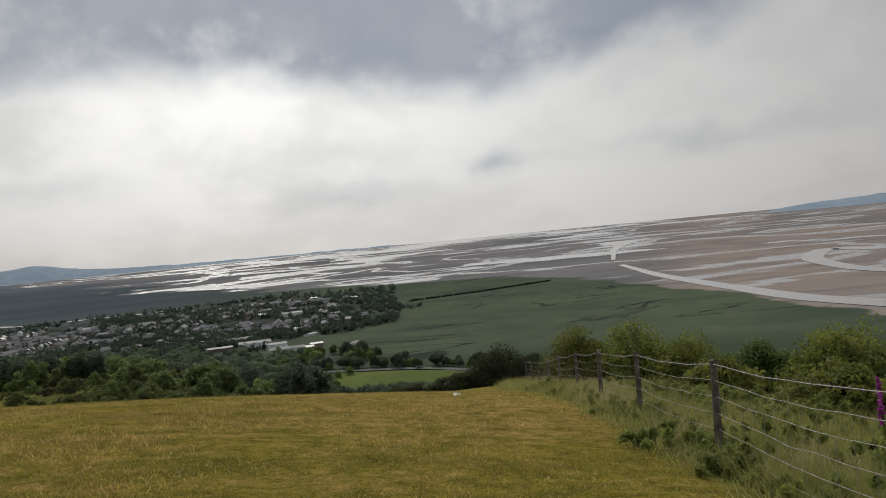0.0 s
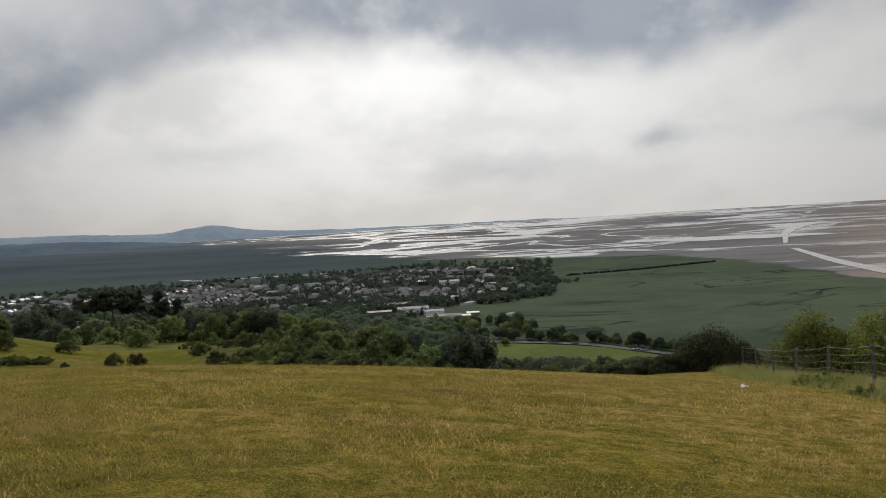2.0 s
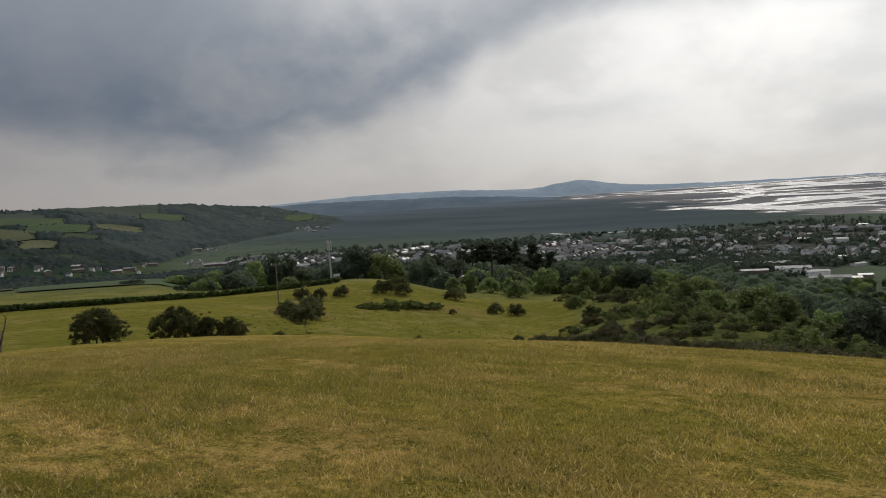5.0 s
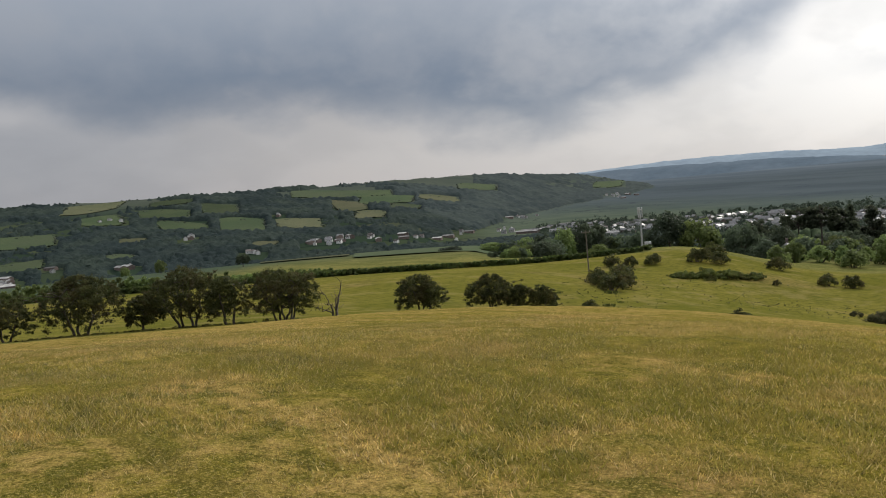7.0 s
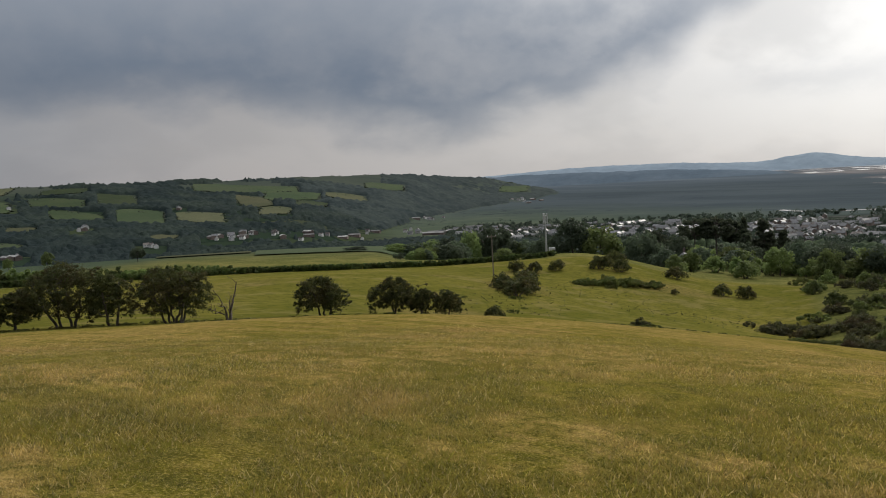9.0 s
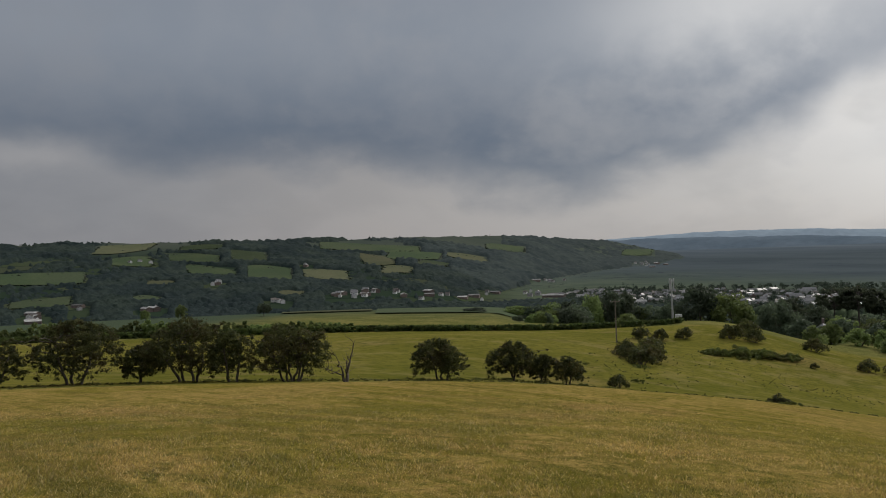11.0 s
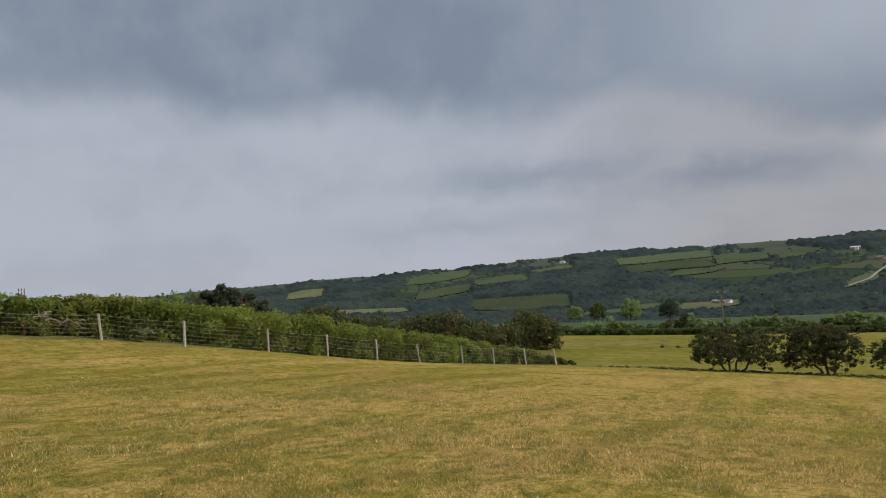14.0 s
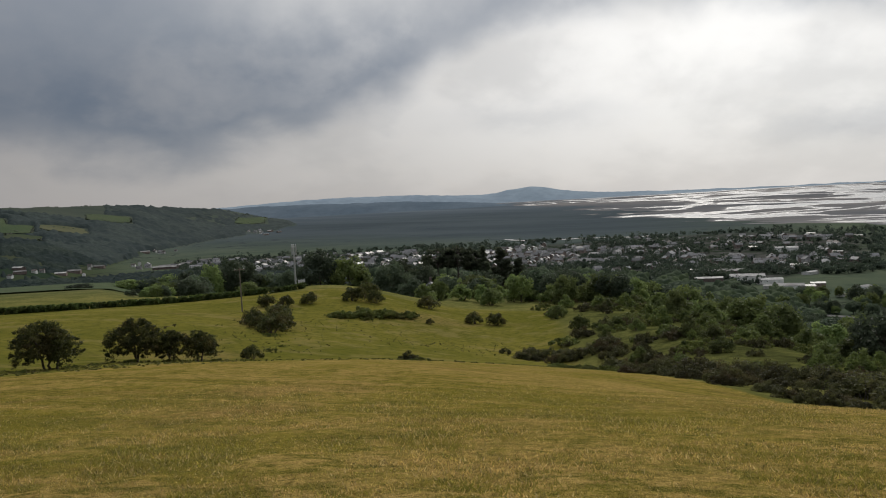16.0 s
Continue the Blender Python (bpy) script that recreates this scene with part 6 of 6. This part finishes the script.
sheet("water", [dip(a, e) for a, e in ((-12.72, -2.65), (-12.75, -2.3), (-12.8, -2.05), (-13.3, -1.73), (-14.2, -1.5))], [8, 12, 20, 36, 50], 0.5, WATER, "narrow creek draining the flats", "water")
sheet("water", [dip(a, e) for a, e in ((26.5, -2.85), (24.6, -3.02), (21.1, -3.02), (18.1, -3.08), (16.0, -3.0))], [16, 18, 18, 16, 12], 0.5, WATER, "bright creek behind the town", "water")


# ---------------------------------------------------------------- far woods and hedgerows
def canopy():
    """Closed woodland across the valley: a bumpy sheet of crowns that falls to the ground at its edges."""
    r = np.random.default_rng(33)
    az, rr = np.arange(36.5, 139, 0.2), np.geomspace(470, 3500, 380)
    A, R = np.meshgrid(az, rr, indexing="ij")
    X, Y = -np.sin(np.radians(A)) * R, np.cos(np.radians(A)) * R
    Z = ground_z(X, Y)
    el = np.degrees(np.arctan2(Z, R))
    wood = np.zeros(A.shape)
    for f, w in ((0.0042, 1.0), (0.011, 0.55), (0.03, 0.3)):
        wood += w * np.sin(X * f + 2.1 * np.sin(Y * f * 0.8 + f * 900)) * np.sin(Y * f * 1.2 + 1.7 * np.sin(X * f * 0.7))
    wood += 0.25 * r.normal(size=A.shape)
    need = np.interp(el, [-4, -2.4, -1.2, 0.0, 0.6, 1.2], [-1.1, -0.95, -0.6, -0.12, 0.3, 0.6]) - 1.2 * (A < 52) - 0.8 * smooth(94, 102, A) + 0.25 * smooth(2300, 2600, R)
    inside = wood > need
    for f in FIELDS:
        mid = f[2] + (f[3] - f[2]) * ((A - f[0]) / (f[1] - f[0])).clip(0, 1)
        inside &= ~((A > min(f[0], f[1]) - 0.1) & (A < max(f[0], f[1]) + 0.1) & (abs(el - mid + 0.02) < f[4] + 0.05))
    crest = crest_range(A)
    inside &= (R > np.where(A < 70, 620, 540)) & (R < crest * 0.99) & ~((A < 55) & (Z < level_land(R) + 3) & (R > np.where(A < 47, 1150, 1300)))
    for fx, fy, _, size in farms:
        a, rad = float(bearing(fx, fy)), math.hypot(fx, fy)
        i0, i1 = np.searchsorted(az, [a - 57.3 * 16 / rad, a + 57.3 * 16 / rad])
        j0, j1 = np.searchsorted(rr, [rad - 70, rad + 12])
        inside[i0:i1, j0:j1] = False
    lift = np.where(inside, 2.5 + 6.0 * r.random(A.shape) ** 1.4 + 2.0 * wood.clip(-1, 1), -1.5)
    n, m = A.shape
    V = np.stack([X + 1.5 * r.normal(size=A.shape), Y + 1.5 * r.normal(size=A.shape), Z + lift], -1).reshape(-1, 3)
    i = (np.arange(n - 1)[:, None] * m + np.arange(m - 1)[None]).ravel()
    F = np.stack([i, i + 1, i + m + 1, i + m], -1)
    F = F[inside.ravel()[F].any(1)]
    # beyond these ranges the crowns take the haze-tinted colour
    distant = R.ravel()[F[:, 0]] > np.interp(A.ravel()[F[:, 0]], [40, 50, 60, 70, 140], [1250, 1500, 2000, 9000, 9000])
    for faces, material, label in ((F[~distant], CANOPY, "dark green woods covering the far side of the valley"), (F[distant], HAZEDWOOD, "hazy woods along the crest of the far ridge")):
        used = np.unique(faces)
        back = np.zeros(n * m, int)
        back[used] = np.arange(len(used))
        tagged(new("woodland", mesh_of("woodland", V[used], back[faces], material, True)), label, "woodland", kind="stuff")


canopy()


def lower_wood():
    """Closed wood between the scrubby slope and the town: rounded crowns in one rough sheet."""
    r = np.random.default_rng(36)
    az, rr = np.arange(7.5, 37, 0.11), np.geomspace(330, 1010, 330)
    A, R = np.meshgrid(az, rr, indexing="ij")
    X, Y = -np.sin(np.radians(A)) * R, np.cos(np.radians(A)) * R
    Z = ground_z(X, Y)
    outer = np.interp(A, [7.5, 9, 12, 16, 22, 30, 37], [570, 650, 710, 800, 890, 950, 980]) + 25 * np.sin(A * 2.1) + 12 * np.sin(A * 5.7)
    inside = (R < outer) & (R > 345 + 15 * np.sin(A * 3))
    # crowns of different height and girth
    crown = np.zeros(A.shape)
    ca, cr = np.radians(7.5 + 29.5 * r.random(3000)), 340 + 640 * r.random(3000) ** 0.8
    for k in range(3000):
        px, py, girth, tall = -math.sin(ca[k]) * cr[k], math.cos(ca[k]) * cr[k], 3.5 + 4.0 * r.random(), 4.0 + 5.0 * r.random()
        i0, i1 = np.searchsorted(az, math.degrees(ca[k]) - 1.3 * 57.3 * girth / cr[k]), np.searchsorted(az, math.degrees(ca[k]) + 1.3 * 57.3 * girth / cr[k])
        j0, j1 = np.searchsorted(rr, cr[k] - girth * 1.3), np.searchsorted(rr, cr[k] + girth * 1.3)
        d = 1 - ((X[i0:i1, j0:j1] - px) ** 2 + (Y[i0:i1, j0:j1] - py) ** 2) / girth ** 2
        crown[i0:i1, j0:j1] = np.maximum(crown[i0:i1, j0:j1], tall * np.sqrt(d.clip(0, 1)))
    lift = np.where(inside, 1.0 + crown + 0.9 * r.random(A.shape), -1.5)
    n, m = A.shape
    V = np.stack([X + 0.5 * r.normal(size=A.shape), Y + 0.5 * r.normal(size=A.shape), Z + lift], -1).reshape(-1, 3)
    i = (np.arange(n - 1)[:, None] * m + np.arange(m - 1)[None]).ravel()
    F = np.stack([i, i + 1, i + m + 1, i + m], -1)
    F = F[inside.ravel()[F].any(1)]
    used = np.unique(F)
    back = np.zeros(n * m, int)
    back[used] = np.arange(len(used))
    tagged(new("wood", mesh_of("wood", V[used], back[F], LOWWOOD, True)), "mixed green wood between the slope and the town", "woodland", kind="stuff")


lower_wood()


def far_woods():
    """Woodland and hedgerow trees across the valley and in the town: rough leafy heads."""
    r = np.random.default_rng(31)
    bm = bmesh.new()
    bmesh.ops.create_icosphere(bm, subdivisions=1, radius=1.0)
    ball = np.array([v.co[:] for v in bm.verts])
    tri = np.array([[v.index for v in f.verts] for f in bm.faces])
    bm.free()
    spots = []

    for a, b in borders:
        a, b = np.array(a), np.array(b)
        for k in range(int(np.linalg.norm(b - a) / 7) + 1):
            p = a + (b - a) * r.random() + r.normal(size=3) * 2
            spots.append((p[0], p[1], at_ground(p[0], p[1]), 1.6 + 2.0 * r.random() ** 2))
    for k in range(420):
        az = 48 + 88 * r.random()
        rad = float(crest_range(az)) * (0.985 + 0.03 * r.random())
        x, y = polar(az, rad)
        if noise.noise(Vector((az * 0.35, 0, 9))) > -0.1:
            spots.append((x, y, at_ground(x, y), 1.0 + 1.8 * r.random()))
    town_trees = []
    for k in range(4200):
        az = 2 + 46 * r.random()
        el = -3.0 - 3.4 * r.random() * float(np.interp(az, [2, 12, 20, 45], [0.7, 1, 0.75, 0.5]))
        x, y = polar(az, 85 / math.tan(radians(-el)))
        if all((x - t[0]) ** 2 + (y - t[1]) ** 2 > 55 for t in town) and noise.noise(Vector((x * 0.008, y * 0.008, 5))) > -0.22:
            town_trees.append((x, y, 2.8 + 4.2 * r.random() ** 2))
    # stands of taller trees in and beside the town: bearing, dip, spread of each, number, size
    for az, el, sa, se, count, size in ((5.2, -4.75, 1.0, 0.10, 26, 4.6), (3.2, -4.5, 1.2, 0.08, 26, 4.4), (11.2, -3.0, 0.6, 0.04, 14, 5.5), (9.0, -2.85, 0.5, 0.04, 10, 5.5), (6.5, -3.4, 0.7, 0.04, 12, 5.0), (17.3, -4.1, 0.35, 0.10, 12, 5.0),
                                        (15.1, -4.4, 0.35, 0.10, 10, 5.0), (12.2, -5.2, 1.0, 0.10, 24, 4.2), (19.5, -5.0, 2.0, 0.15, 50, 5.0), (16.0, -5.9, 2.0, 0.15, 50, 4.6), (23.0, -4.8, 2.0, 0.1, 40, 5.0)):
        for k in range(count):
            x, y = polar(az + sa * r.normal(), 84 / math.tan(radians(-(el + se * r.normal()))))
            town_trees.append((x, y, size * (0.6 + 0.5 * r.random())))
    # copses and hedges on the flat valley floor
    for k in range(900):
        az, rad = 45 + 17 * r.random(), 640 + 1250 * r.random()
        x, y = polar(az, rad)
        if noise.noise(Vector((x * 0.006, y * 0.006, 2))) > -0.05 and rad < np.interp(az, [45, 50, 54, 62], [1250, 1450, 1300, 1000]):
            town_trees.append((x, y, 2.6 + 3.6 * r.random() ** 2))
    # hedge bank across the marsh
    for k in range(260):
        u = r.random()
        x, y = polar(1.2 - 9.6 * u, 85 / math.tan(radians(float(np.interp(u, [0, 0.5, 1], [4.15, 3.96, 3.66])))))
        town_trees.append((x, y, 0.8 + 1.0 * r.random() ** 2))
    V, F, at = [], [], 0
    for x, y, z, s in spots:
        tall = 0.62
        b = ball * (1 + 0.24 * r.normal(size=(len(ball), 1))) * s * np.array([1.1, 1.1, tall])
        V.append(b + (x, y, z + s * 0.25))
        F.append(tri + at)
        at += len(ball)
    heads, sizes = [], []
    for x, y, s in town_trees:
        z = at_ground(x, y)
        for lobe in range(4):
            d = r.normal(size=3) * (0.42, 0.42, 0.28) * s
            heads.append((x + d[0], y + d[1], z + s * 0.7 + d[2]))
            sizes.append(s * (0.45 + 0.3 * r.random()))
    tagged(new("garden_trees", mesh_of("garden_trees", *leaves(r, heads, sizes, 16, 2.0, 0.85, 0.4), TOWNLEAF)), "leafy trees and bushes among the houses of the town", "woodland", kind="stuff")
    tagged(new("hedgerow_trees", mesh_of("hedgerow_trees", np.concatenate(V), np.concatenate(F), WOODLAND, True)), "hedgerow trees round the hillside fields", "woodland", kind="stuff")


far_woods()


# ---------------------------------------------------------------- grass and litter
def patchy(x, y, scale, seed):
    """Smooth random values between 0 and 1 over the ground, about 1 / scale metres apart."""
    table = np.random.default_rng(seed).random((128, 128))
    u, v = np.asarray(x) * scale, np.asarray(y) * scale
    i, j = np.floor(u).astype(int), np.floor(v).astype(int)
    a, b = u - i, v - j
    a, b = a * a * (3 - 2 * a), b * b * (3 - 2 * b)
    t = lambda p, q: table[(i + p) % 128, (j + q) % 128]
    return (t(0, 0) * (1 - a) + t(1, 0) * a) * (1 - b) + (t(0, 1) * (1 - a) + t(1, 1) * a) * b


def grass():
    """Short blades on the mown field and longer, paler ones along the fence."""
    r = np.random.default_rng(41)
    n = 860000
    rad = 2.0 + 24 * r.random(n) ** 1.3
    az = np.radians(-38 + 182 * r.random(n))
    f = r.random(n)
    cx, cy = -14.2 * f, 11.2 * f
    x, y = cx - np.sin(az) * rad, cy + np.cos(az) * rad
    clump = 0.55 * patchy(x, y, 0.55, 5) + 0.45 * patchy(x, y, 1.9, 6)
    keep = (x < 2.7 + 0.03 * y) & (y > -18) & (r.random(n) < 0.5 + 0.6 * clump)
    x, y, rad, clump = x[keep], y[keep], rad[keep], clump[keep]
    m0 = len(x)
    blades("grass", x, y, (0.018 + 0.028 * r.random(m0)) * (0.6 + 1.3 * clump), 0.0027 + 0.0025 * r.random(m0), rad, r, BLADES, "short mown grass with dry straw-coloured patches")
    # thicker tufts that stand above the mown sward
    c = 9000
    rad, az, f = 2.2 + 12 * r.random(c) ** 1.1, np.radians(-38 + 182 * r.random(c)), r.random(c)
    x, y = -14.2 * f - np.sin(az) * rad, 11.2 * f + np.cos(az) * rad
    keep = (x < 2.5 + 0.03 * y) & (y > -18) & (patchy(x, y, 0.45, 8) > 0.36)
    x, y, rad = (np.repeat(v[keep], 26) for v in (x, y, rad))
    m0 = len(x)
    size = np.repeat(0.5 + 0.9 * r.random(m0 // 26), 26)
    blades("grass_tufts", x + 0.07 * size * r.normal(size=m0), y + 0.07 * size * r.normal(size=m0), size * (0.028 + 0.042 * r.random(m0)), 0.0028 + 0.0024 * r.random(m0), rad, r, TUFT, "darker green tufts standing in the mown grass")
    k = 120000
    fx = 3.4 + np.where(r.random(k) < 0.25, -0.7, 5.0) * np.abs(r.normal(size=k)) * 0.6
    fy = 4 + 40 * r.random(k) ** 1.3
    blades("rough_grass", fx + 0.02 * fy, fy, (0.10 + 0.30 * r.random(k) ** 1.5) * (0.7 + 0.6 * np.sin(fx * 2.1 + fy) ** 2), 0.002 + 0.002 * r.random(k), fy, r, RANK, "long rank grass along the wire fence")


def blades(name, x, y, h, w, rad, r, material, label):
    """Single grass blades, each a narrow leaning triangle."""
    z, m = ground_z(x, y), len(x)
    w = w * (1 + 0.07 * rad)
    a, b = r.random(m) * 2 * np.pi, r.random(m) * 2 * np.pi
    lean = h * (0.3 + 0.9 * r.random(m))
    P = np.stack([x, y, z - 0.01], 1)
    side = np.stack([np.cos(a) * w, np.sin(a) * w, np.zeros(m)], 1)
    tip = P + np.stack([np.cos(b) * lean, np.sin(b) * lean, h], 1)
    V = np.stack([P - side, P + side, tip], 1).reshape(-1, 3)
    tagged(new(name, mesh_of(name, V, np.arange(3 * m).reshape(-1, 3), material)), label, "grass", kind="stuff")


grass()


def litter(x, y, turn, s):
    bm = bmesh.new()
    bmesh.ops.create_grid(bm, x_segments=5, y_segments=4, size=0.5)
    r = random.Random(int(turn))
    for v in bm.verts:
        v.co.z += 0.25 * r.random()
    bmesh.ops.solidify(bm, geom=bm.faces[:], thickness=0.03)
    me = bpy.data.meshes.new("litter")
    bm.to_mesh(me)
    bm.free()
    me.materials.append(PAPER)
    ob = new("litter", me)
    ob.matrix_basis = pose(x, y, at_ground(x, y) + 0.03, 8, 5, turn) @ Matrix.Diagonal((s, s * 0.6, s, 1))
    tagged(ob, "crumpled white scrap of paper on the grass", "litter", "scraps of litter")


litter(-4.9, 28.3, 20, 0.28)
litter(0.5, 19.9, 70, 0.2)
